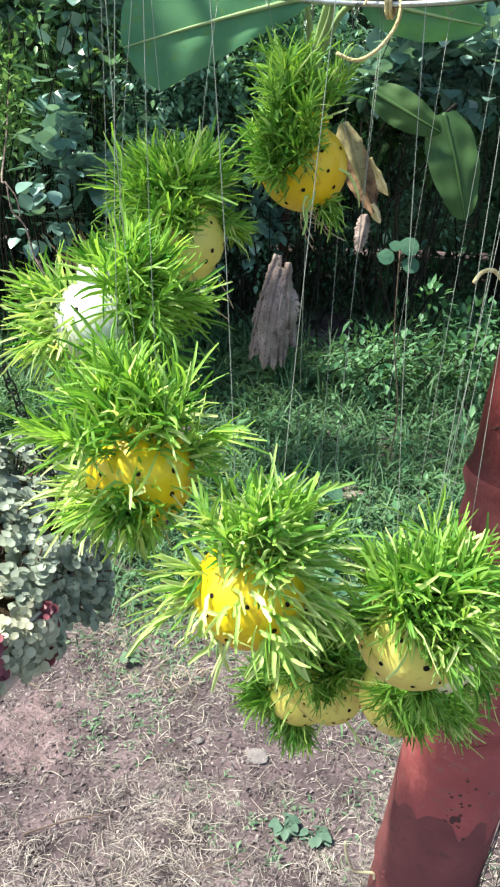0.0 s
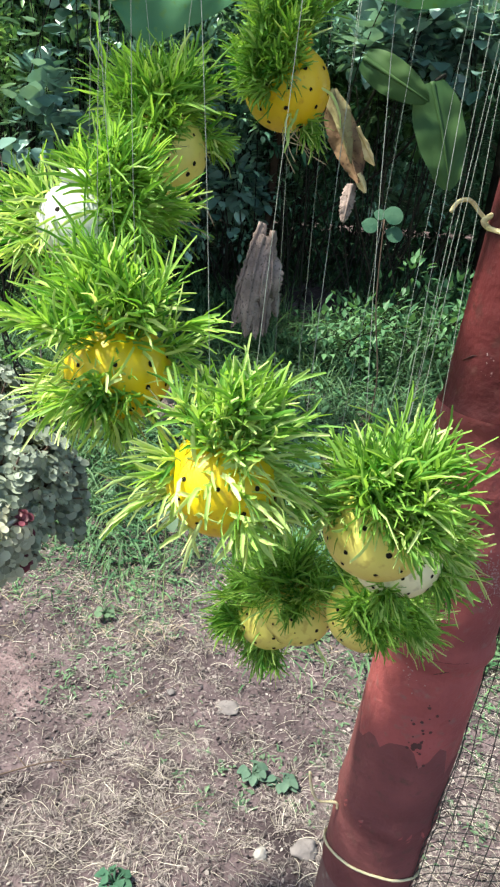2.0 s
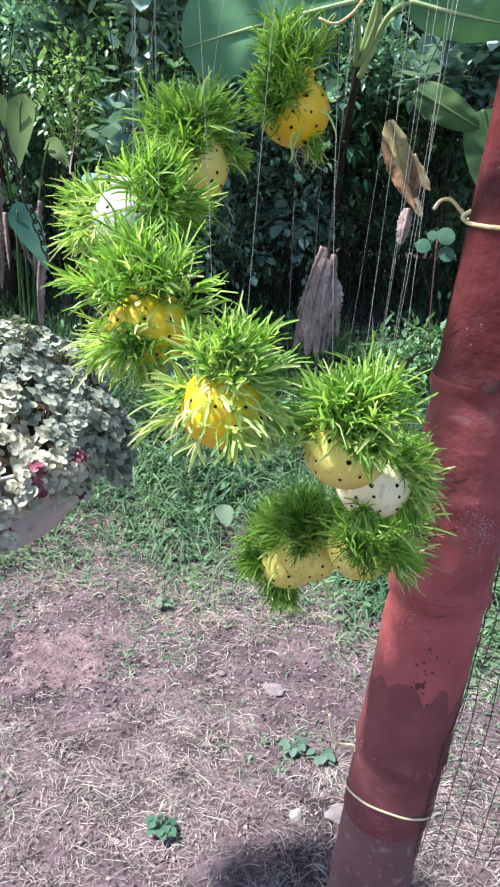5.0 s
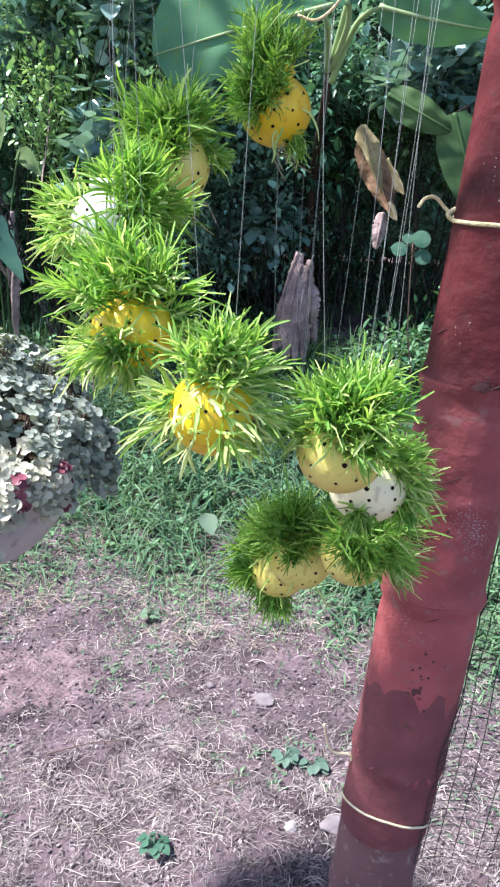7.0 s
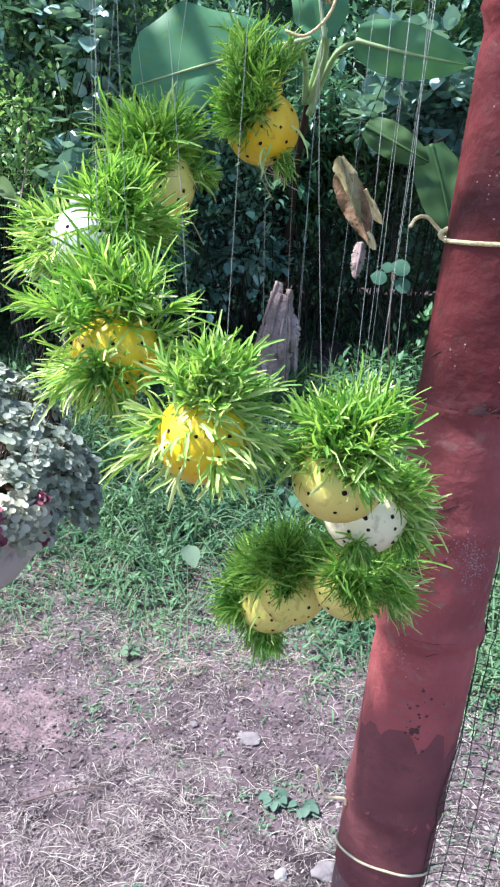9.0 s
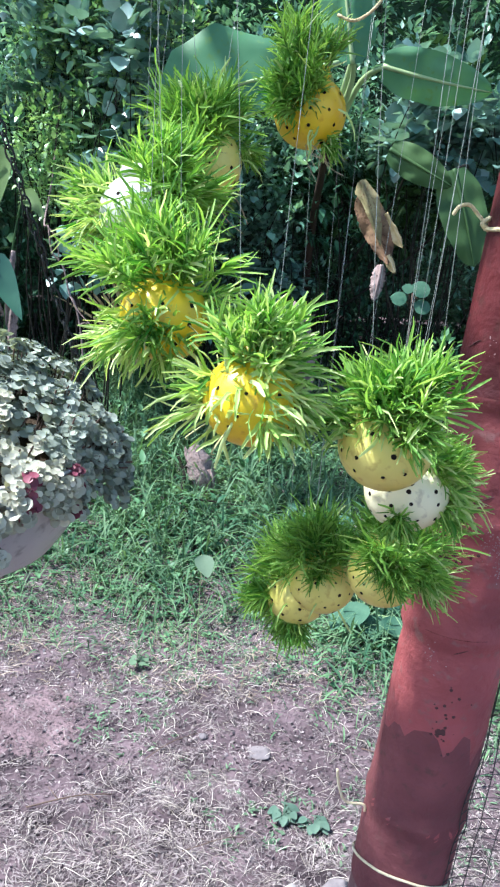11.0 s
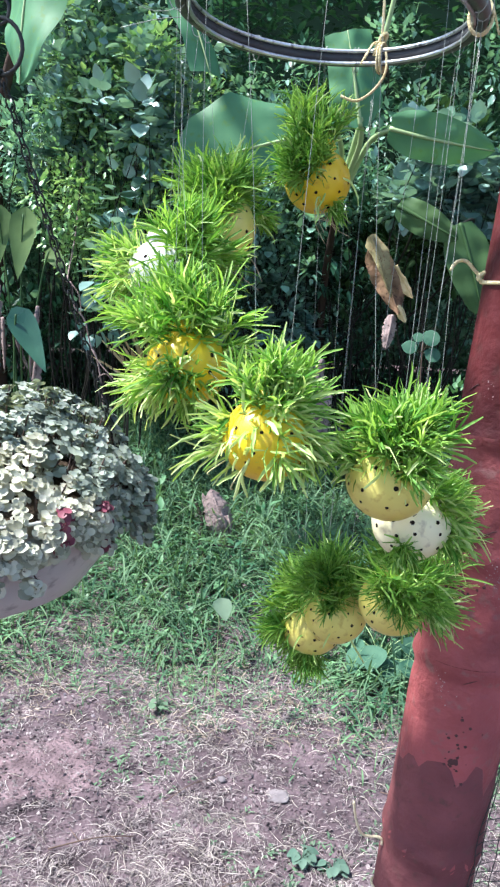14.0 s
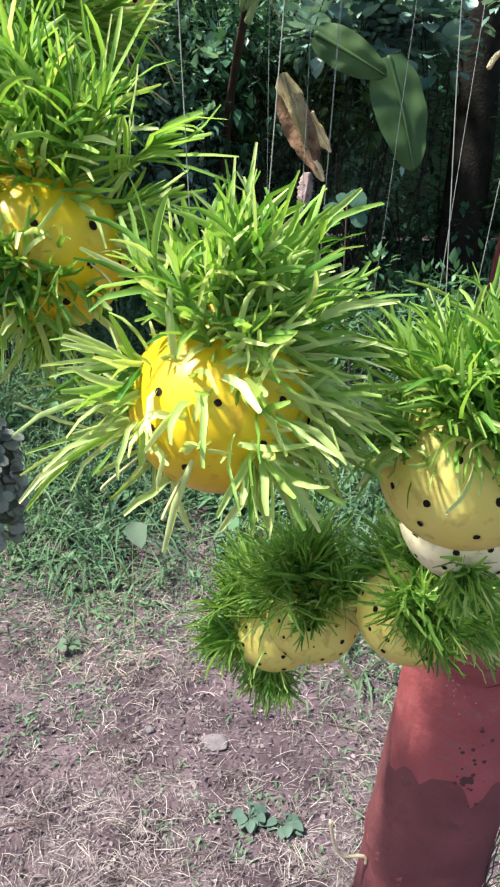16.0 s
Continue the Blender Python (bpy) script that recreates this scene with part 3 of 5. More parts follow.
def build_post():
    t = thing("wooden_post", post_axis(0), "round timber post painted dark red with ringed nodes", "post")
    off = post_axis(0)

    def tubepart(z0, z1, n, lift):
        s, k = Shape(), 40
        for j in range(n + 1):
            z = z0 + (z1 - z0) * j / n
            for i in range(k):
                s.v.append(post_skin(z, 2 * math.pi * i / k, lift) - off)
        for j in range(n):
            for i in range(k):
                a, b = j * k + i, j * k + (i + 1) % k
                s.f.append((a, b, b + k, a + k))
        return s

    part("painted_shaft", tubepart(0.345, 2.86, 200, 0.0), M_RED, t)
    part("bare_foot", tubepart(-0.1, 0.35, 30, -0.0015), M_BARE, t, "unpainted muddy foot of the post")
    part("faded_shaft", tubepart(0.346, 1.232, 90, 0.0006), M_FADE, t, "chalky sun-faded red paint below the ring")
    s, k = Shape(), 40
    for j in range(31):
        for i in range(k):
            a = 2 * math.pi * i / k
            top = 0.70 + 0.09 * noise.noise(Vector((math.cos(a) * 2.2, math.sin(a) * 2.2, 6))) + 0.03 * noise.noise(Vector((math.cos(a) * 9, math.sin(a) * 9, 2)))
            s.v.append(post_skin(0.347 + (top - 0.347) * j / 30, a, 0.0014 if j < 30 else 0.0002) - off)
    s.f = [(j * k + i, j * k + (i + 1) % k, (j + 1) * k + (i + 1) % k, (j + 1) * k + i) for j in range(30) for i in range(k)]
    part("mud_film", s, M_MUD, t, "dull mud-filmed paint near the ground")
    r, s = random.Random(5), Shape()
    for zc, ac, sz, cnt in ((1.0, -1.25, 0.035, 190), (1.03, -1.5, 0.03, 90), (0.83, -2.2, 0.03, 22), (1.31, -2.3, 0.03, 12), (1.28, -1.5, 0.012, 8), (1.52, -2.2, 0.06, 24), (0.62, -1.9, 0.08, 20), (1.7, -2.4, 0.08, 16)):
        for _ in range(cnt):
            z, a = r.gauss(zc, sz * 0.5), r.gauss(ac, sz * 4.2)
            p = post_skin(z, a, 0.0008)
            s.disc(p - off, Vector((math.cos(a), math.sin(a), 0.1)), r.uniform(0.0004, 0.0014), 5, 0.3)
    part("paint_scuff", s, M_SCUFF, t, "pale flaked specks in the paint", kind="stuff")
    s = Shape()
    for zc, ac, sz, cnt in ((1.0, -2.2, 0.02, 30), (1.24, -1.5, 0.02, 14), (1.5, -2.0, 0.09, 40), (0.72, -1.7, 0.10, 30), (1.75, -2.2, 0.1, 30)):
        for _ in range(cnt):
            z, a = r.gauss(zc, sz * 0.4), r.gauss(ac, 0.16)
            s.disc(post_skin(z, a, 0.0008) - off, Vector((math.cos(a), math.sin(a), 0.1)), r.uniform(0.0008, 0.003), 5, 0.25)
    for zc, ac, w in ((1.285, -1.25, 0.16), (1.235, -1.55, 0.10), (1.09, -1.9, 0.15), (0.85, -1.7, 0.12), (1.30, -2.75, 0.15)):
        s.tube([post_skin(zc + 0.006 * math.sin(q * 9), ac + q, 0.0007) - off for q in np.linspace(-w, w, 9)], [0.0003, 0.0006, 0.0009, 0.0005, 0.0012, 0.0007, 0.0010, 0.0005, 0.0003], 5)
    for zc, ac, sz in ((0.985, -2.35, 0.012), (1.235, -1.75, 0.008), (1.33, -1.35, 0.007), (0.71, -1.75, 0.004)):
        for _ in range(26):
            z, a = r.gauss(zc, sz * 0.45), r.gauss(ac, sz * 9)
            s.disc(post_skin(z, a, 0.0016 if z < 0.8 else 0.0008) - off, Vector((math.cos(a), math.sin(a), 0.1)), r.uniform(0.001, 0.0045), 6, 0.15)
    part("paint_chip", s, M_CHIP, t, "dark chipped spots in the paint", kind="stuff")
    return t


build_post()


def loop_round(z, tilt, lift, n=48, start=0.0, end=2 * math.pi):
    return [post_skin(z + tilt * math.cos(a + 2.0), a, lift) for a in np.linspace(start, end, n)]


def build_rope_tie():
    t = thing("rope_tie", post_axis(1.45), "thin yellowish rope tied round the red post", "rope")
    o = post_axis(1.45)
    part("rope_loop", Shape().tube([p - o for p in loop_round(1.452, -0.004, 0.0025)], 0.003, 8), M_ROPE, t)
    k = post_skin(1.457, 3.05, 0.004)
    s = Shape().tube([p - o for p in curve_pts([k, k + Vector((-0.012, -0.004, 0.010)), k + Vector((-0.026, -0.008, 0.022)), k + Vector((-0.040, -0.010, 0.020)), k + Vector((-0.048, -0.012, 0.008))])], [0.0025] * 24 + [0.002], 8)
    part("rope_end", s, M_ROPE, t, "frayed rope end sticking out")
    part("knot", Shape().tube([p - o for p in curve_pts([k + Vector((0.004, -0.004, 0.008)), k + Vector((-0.006, -0.006, 0.0)), k + Vector((0.004, -0.004, -0.008))])], 0.0035, 8), M_ROPE, t)
    w = thing("wire_tie", post_axis(0.38), "pale coated wire looped low round the post", "wire")
    o = post_axis(0.38)
    part("wire_loop", Shape().tube([p - o for p in loop_round(0.375, 0.045, 0.004, 60)], 0.0022, 7), M_WIRE, w)
    k = post_skin(0.49, 3.3, 0.004)
    part("wire_end", Shape().tube([p - o for p in curve_pts([k, (0.294, 0.93, 0.503), (0.264, 0.93, 0.506), (0.251, 0.93, 0.532), (0.244, 0.93, 0.568)])], 0.0024, 7), M_WIRE, w)


build_rope_tie()


def build_net():
    t = thing("garden_net", (0.46, 1.0, 0), "black plastic mesh netting fixed beside the post", "netting")
    o = Vector((0.46, 1.0, 0))

    def sheet(u, z):
        """A point of the net: u runs away from the post, z upwards."""
        x = 0.372 + 0.062 * z + u
        y = 0.905 - 0.045 * z + 0.02 * u + 0.010 * noise.noise(Vector((u * 5, z * 4, 1)))
        if u < 0.10:
            a = (-1.0 if z < 0.58 else -1.0 + min(0.6, (z - 0.58) * 5)) + u * 10
            p = post_skin(max(z, 0.05), a, 0.004)
            k = max(0.0, min(1.0, (u - 0.03) / 0.07))
            return p.lerp(Vector((x + 0.06, y, z)), k) - o
        return Vector((x + 0.06, y, z + 0.02 * noise.noise(Vector((u * 3, 2, 1))))) - o

    top, low, cell = 1.25, 0.30, 0.0205
    nu, nz = 34, int((top - low) / cell)
    for name, lines in (("vertical_strand", [[sheet(0.014 + i * cell, low + (top - low) * k / 40) for k in range(41)] for i in range(nu)]),
                        ("horizontal_strand", [[sheet(0.014 + nu * cell * k / 40, low + j * cell) for k in range(41)] for j in range(nz)])):
        for pts in lines:
            part(name, Shape().tube(pts, 0.0008, 4, False), M_NET, t)


build_net()


# ---- overhead pole ----
def beam_point(x):
    return Vector((x, 0.72, 2.85 + 0.01 * x))


def build_beam():
    s = Shape().tube([beam_point(x) + Vector((0, 0, 0.004 * noise.noise(Vector((x * 4, 0, 0))))) for x in np.linspace(-1.2, 0.62, 24)], 0.035, 14)
    tagged(part("overhead_pole", s, M_STEM), "plain pole lashed across the top of the post", "pole")


build_beam()


# ---- hanging wheel ----
WHEEL, WR = Vector((0.113, 0.72, 1.738)), 0.180
WHEEL_TURN = Euler((radians(1.5), radians(2.5), 0)).to_matrix()


def wheel_pt(a, r=WR - 0.012, z=0.0):
    return WHEEL + WHEEL_TURN @ Vector((r * math.cos(a), r * math.sin(a), z))


def ring(profile, n=96):
    """A closed ring of the given cross-section (radius, height)."""
    s, k = Shape(), len(profile)
    for i in range(n):
        a = 2 * math.pi * i / n
        for r, z in profile:
            s.v.append(WHEEL_TURN @ Vector((r * math.cos(a), r * math.sin(a), z)))
    for i in range(n):
        for j in range(k):
            a, b = i * k + j, ((i + 1) % n) * k + j
            a2, b2 = i * k + (j + 1) % k, ((i + 1) % n) * k + (j + 1) % k
            s.f.append((a, b, b2, a2))
    return s


def build_wheel():
    t = thing("bicycle_rim", WHEEL, "bare worn metal bicycle rim hung flat by ropes", "wheel rim")
    prof = [(WR - 0.013, -0.0088), (WR - 0.005, -0.0088), (WR - 0.001, -0.006), (WR, -0.0025), (WR, 0.0025), (WR - 0.001, 0.006), (WR - 0.005, 0.0088), (WR - 0.013, 0.0088)]
    part("rim_wall", ring(prof), M_RUBBER, t, "dull grey outer wall")
    part("rim_bed", ring([(WR - 0.016, -0.006), (WR - 0.013, -0.007), (WR - 0.013, 0.007), (WR - 0.016, 0.006)]), M_DARKRIM, t, "dark inner bed of the rim")
    for z in (-0.0078, 0.0078):
        part("rim_edge", ring([(WR - 0.017 + 0.0026 * math.cos(q), z + 0.0026 * math.sin(q)) for q in np.linspace(0, 5.5, 7)]), M_ALLOY, t, "shiny alloy edge")
    for k in range(20):
        a = 2 * math.pi * (k + 0.3) / 20
        s = Shape().disc(WHEEL_TURN @ Vector(((WR - 0.0164) * math.cos(a), (WR - 0.0164) * math.sin(a), 0)), WHEEL_TURN @ Vector((-math.cos(a), -math.sin(a), 0)), 0.0022, 8, 0.3)
        part("spoke_eyelet", s, M_DARKRIM, t)
    return t


build_wheel()


def hang_rope(a, lean, seed):
    """A rope from above, wound round the rim and knotted."""
    r = random.Random(seed)
    o = wheel_pt(a, WR - 0.008)
    t = thing("hanging_rope", o, "frayed jute rope knotted round the rim", "rope", "ropes holding the rim")
    rad = Vector((math.cos(a), math.sin(a), 0))
    tan = Vector((-math.sin(a), math.cos(a), 0))
    up = [(0, 0, 0.018), Vector((0, 0, 0.05)) - rad * 0.003, Vector((0, 0, 0.3)) + lean * 0.3, beam_point(o.x + lean.x) - o - Vector((0, 0, 0.03))]
    part("rope", Shape().tube(curve_pts(up, 5), 0.0019, 7), M_ROPE, t)
    turns = []
    for k in range(40):
        q = 2 * math.pi * 2.5 * k / 39
        turns.append(rad * (0.013 * math.cos(q) - 0.002) + Vector((0, 0, 0.0185 * math.sin(q))) + tan * (0.010 * (k / 39 - 0.5)))
    part("winding", Shape().tube(turns, 0.0018, 6), M_ROPE, t)
    part("knot", Shape().tube(curve_pts([Vector((0, 0, 0.016)) + tan * 0.006, Vector((0, 0, 0.026)) - rad * 0.005, Vector((0, 0, 0.03)) - tan * 0.006, Vector((0, 0, 0.019)) + rad * 0.004], 4), 0.0026, 7), M_ROPE, t)
    if seed == 3:
        part("rope_tail", Shape().tube(curve_pts([(0.004, -0.012, 0.01), (0.006, -0.016, -0.02), (-0.008, -0.016, -0.044), (-0.030, -0.014, -0.058), (-0.052, -0.012, -0.052)], 5), 0.0019, 6), M_ROPE, t, "long loose rope tail")
    for _ in range(2):
        e = away(-0.5, 0.3, r) * 0.03
        part("rope_tail", Shape().tube(curve_pts([(0, 0, 0.018), e * 0.5 + Vector((0, 0, 0.02)), e], 4), 0.0013, 5), M_ROPE, t)


hang_rope(radians(-122), Vector((0.04, 0.06, 0)), 1)
hang_rope(radians(-8), Vector((-0.08, 0.0, 0)), 2)
hang_rope(radians(64), Vector((-0.02, -0.05, 0)), 3)


# ---- globe planters ----
PLANTERS = [
    # place, plastic, colour
    ((0.113, 0.894, 1.580), M_YELLOW, "yellow"),
    ((-0.015, 0.841, 1.505), M_CREAM, "yellow-cream"),
    ((-0.077, 0.746, 1.435), M_WHITE, "white"),
    ((-0.026, 0.633, 1.328), M_YELLOW, "yellow"),
    ((0.073, 0.556, 1.263), M_YELLOW, "yellow"),
    ((0.207, 0.561, 1.227), M_CREAM, "cream"),
    ((0.248, 0.643, 1.157), M_PALE, "pale cream"),
    ((0.251, 0.745, 1.013), M_CREAM, "cream"),
    ((0.180, 0.822, 0.958), M_CREAM, "cream"),
    ((0.149, 0.867, 0.915), M_CREAM, "cream"),
]
BALL = 0.047


def shoot(green, pale, p, axis, r, count, length, share, opening, strap=1.0):
    """A shoot with needle leaves in whorls: the upper ones stand along it, the lower ones spread, curl and droop."""
    axis = axis.normalized()
    u = axis.cross(Vector((0.3, 0.2, 0.93))).normalized()
    w = axis.cross(u)
    for _ in range(count):
        along = r.random()
        spread = 0.12 + abs(r.gauss(0.0, 0.26)) + (1 - along) * opening
        a = r.uniform(0, 2 * math.pi)
        out = u * math.cos(a) + w * math.sin(a)
        d = axis * math.cos(spread) + out * math.sin(spread)
        s = pale if r.random() < share * (1.6 - along) else green
        bend = away(-1, 1, r) * r.uniform(0.2, 1.3) + out * r.uniform(-0.4, 0.5) + Vector((0, 0, -r.uniform(0.0, 0.7)))
        s.needle(p + axis * (along - 0.9) * length * 0.8, d, length * r.uniform(0.5, 1.2), strap * r.uniform(0.0016, 0.0033), bend, away(-0.3, 1, r), r.uniform(0.0, 0.22))


# clumps of shoots on each globe: where they sit, the way they point, shoots, leaf length, pale share,
# how wide they sit, stem length, how much each shoot follows the globe's curve
CLUMPS = [[] for _ in PLANTERS]


def clump(i, seat, way, shoots, length, pale, wide=0.55, stem=0.012, curve=0.8, opening=0.7):
    CLUMPS[i].append((seat, way, shoots, length, pale, wide, stem, curve, opening))


clump(0, (-0.3, -0.25, 0.9), (-0.1, -0.1, 1.0), 40, 0.044, 0.06, 0.75, 0.036, 0.5)
clump(0, (-0.65, -0.65, 0.3), (-0.6, -0.6, 0.6), 28, 0.038, 0.06, 0.6, 0.014, 0.8)
clump(0, (-0.45, -0.85, 0.2), (-0.45, -0.8, 0.25), 12, 0.038, 0.06, 0.45, 0.010, 0.8)
clump(0, (-0.2, -0.85, 0.5), (-0.25, -0.75, 0.5), 16, 0.034, 0.06, 0.45, 0.010, 0.8)
clump(0, (0.5, -0.35, -0.8), (0.7, -0.3, -0.45), 5, 0.034, 0.3, 0.2, 0.012, 0.5, 1.1)
clump(1, (-0.15, -0.1, 0.95), (-0.1, -0.1, 1.0), 58, 0.065, 0.05, 0.95, 0.022, 0.95)
clump(1, (0.8, 0.0, 0.45), (0.9, 0.0, 0.1), 9, 0.046, 0.12, 0.35, 0.012, 0.8, 0.9)
clump(1, (-0.6, -0.7, 0.1), (-0.6, -0.7, 0.3), 16, 0.046, 0.06, 0.5, 0.012, 0.8)
clump(1, (0.1, -0.85, 0.55), (0.05, -0.85, 0.45), 10, 0.036, 0.06, 0.35, 0.010, 0.8)
clump(2, (0.75, -0.3, 0.6), (0.6, -0.4, 0.85), 56, 0.062, 0.06, 0.75, 0.026, 0.85)
clump(2, (0.85, -0.5, 0.2), (0.8, -0.6, 0.25), 14, 0.046, 0.10, 0.45, 0.012, 0.8)
clump(2, (-0.95, 0.0, 0.25), (-0.95, 0.0, 0.5), 13, 0.062, 0.45, 0.5, 0.014, 0.8, 0.8)
clump(2, (-0.85, -0.3, -0.4), (-0.9, -0.3, -0.35), 8, 0.066, 0.6, 0.3, 0.008, 0.6, 0.9)
clump(2, (0.2, -0.85, -0.5), (0.2, -0.9, -0.1), 8, 0.040, 0.15, 0.4, 0.008, 0.8)
clump(2, (-0.1, 0.55, 0.8), (-0.15, 0.35, 0.95), 14, 0.046, 0.1, 0.4, 0.012, 0.8)
clump(2, (-0.9, 0.0, 0.1), (-0.85, 0.0, 0.5), 4, 0.095, 1.0, 0.3, 0.010, 0.6, 0.5)
clump(3, (0.0, -0.15, 0.95), (-0.05, -0.1, 1.0), 58, 0.064, 0.14, 0.85, 0.032, 0.85)
clump(3, (-0.2, -0.95, -0.2), (-0.12, -1.0, 0.0), 16, 0.046, 0.3, 0.34, 0.010, 0.8, 1.1)
clump(3, (-0.75, -0.35, -0.5), (-0.85, -0.3, -0.5), 8, 0.050, 0.55, 0.35, 0.008, 0.6, 0.9)
clump(3, (-0.9, 0.1, -0.3), (-1.0, 0.1, -0.2), 5, 0.090, 1.0, 0.3, 0.008, 0.6, 0.6)
clump(3, (0.9, -0.1, 0.3), (1.0, 0.0, 0.15), 5, 0.052, 0.4, 0.3, 0.010, 0.7)
clump(3, (0.4, -0.85, -0.25), (0.45, -0.9, -0.1), 4, 0.042, 0.3, 0.3, 0.008, 0.8, 1.0)
clump(3, (0.05, -0.5, -0.85), (0.05, -0.4, -0.9), 5, 0.040, 0.6, 0.3, 0.006, 0.6, 0.9)
clump(4, (0.15, -0.1, 0.97), (0.14, -0.08, 1.0), 46, 0.056, 0.38, 0.72, 0.024, 0.85)
clump(4, (0.3, -0.75, 0.55), (0.35, -0.9, 0.2), 5, 0.040, 0.7, 0.5, 0.008, 0.7, 1.0)
clump(4, (-0.9, 0.1, -0.2), (-1.0, 0.0, -0.12), 4, 0.085, 1.0, 0.3, 0.008, 0.6, 0.5)
clump(4, (-0.8, -0.2, 0.3), (-0.95, -0.1, 0.15), 4, 0.052, 0.7, 0.35, 0.010, 0.7)
clump(4, (0.85, -0.4, 0.0), (0.75, -0.4, -0.55), 8, 0.056, 0.8, 0.4, 0.008, 0.6, 0.8)
clump(4, (0.35, -0.85, -0.2), (0.3, -0.8, -0.5), 3, 0.046, 0.9, 0.3, 0.006, 0.6, 0.9)
clump(5, (0.1, -0.15, 0.95), (0.1, -0.15, 0.95), 60, 0.062, 0.12, 0.78, 0.022, 0.72)
clump(5, (0.35, -0.8, 0.35), (0.3, -0.75, 0.1), 14, 0.046, 0.15, 0.4, 0.010, 0.8)
clump(5, (0.2, -0.75, 0.6), (0.2, -0.8, 0.5), 11, 0.042, 0.2, 0.4, 0.010, 0.8)
clump(5, (-0.75, -0.3, 0.4), (-0.85, -0.3, 0.4), 7, 0.050, 0.4, 0.3, 0.010, 0.8)
clump(6, (0.6, -0.2, 0.75), (0.7, -0.25, 0.6), 24, 0.050, 0.15, 0.5, 0.012, 0.8)
clump(6, (0.85, -0.25, -0.25), (0.95, -0.2, -0.25), 16, 0.046, 0.2, 0.4, 0.010, 0.8, 0.9)
clump(6, (-0.3, -0.75, -0.6), (-0.2, -0.8, -0.35), 12, 0.040, 0.1, 0.4, 0.008, 0.8)
clump(7, (0.0, -0.2, 0.95), (0.0, -0.25, 1.0), 56, 0.062, 0.10, 0.95, 0.026, 0.95)
clump(7, (0.8, -0.4, 0.15), (0.9, -0.35, 0.0), 22, 0.054, 0.2, 0.55, 0.012, 0.8, 0.9)
clump(7, (0.1, -0.85, 0.4), (0.1, -0.85, 0.35), 26, 0.044, 0.08, 0.6, 0.010, 0.8, 0.9)
clump(8, (-0.1, -0.1, 0.95), (-0.1, -0.15, 1.0), 46, 0.066, 0.04, 0.85, 0.030, 0.9)
clump(8, (-0.1, -0.75, 0.6), (-0.1, -0.8, 0.5), 10, 0.040, 0.04, 0.35, 0.008, 0.8)
clump(9, (-0.3, 0.0, 0.9), (-0.35, 0.0, 0.95), 30, 0.060, 0.03, 0.7, 0.024, 0.9)
clump(9, (-0.85, -0.1, -0.2), (-0.95, -0.15, -0.2), 20, 0.046, 0.03, 0.5, 0.012, 0.8)
clump(9, (-0.2, -0.1, -0.9), (-0.15, -0.1, -1.0), 24, 0.050, 0.03, 0.5, 0.010, 0.8)


# single pale leaves that come out of the holes: how many, the side they favour
STRAYS = {0: (8, (0.2, -0.5, -0.3)), 1: (8, (0.5, -0.4, 0.0)), 2: (26, (-0.9, -0.3, 0.1)), 3: (34, (-0.4, -0.7, -0.3)), 4: (52, (0.0, -0.8, -0.1)),
          5: (6, (-0.7, -0.1, 0.2)), 6: (16, (1.6, -0.1, 0.1)), 7: (22, (1.6, -0.15, 0.0)), 8: (4, (0.0, -0.6, 0.0)), 9: (4, (-0.5, -0.5, 0.0))}


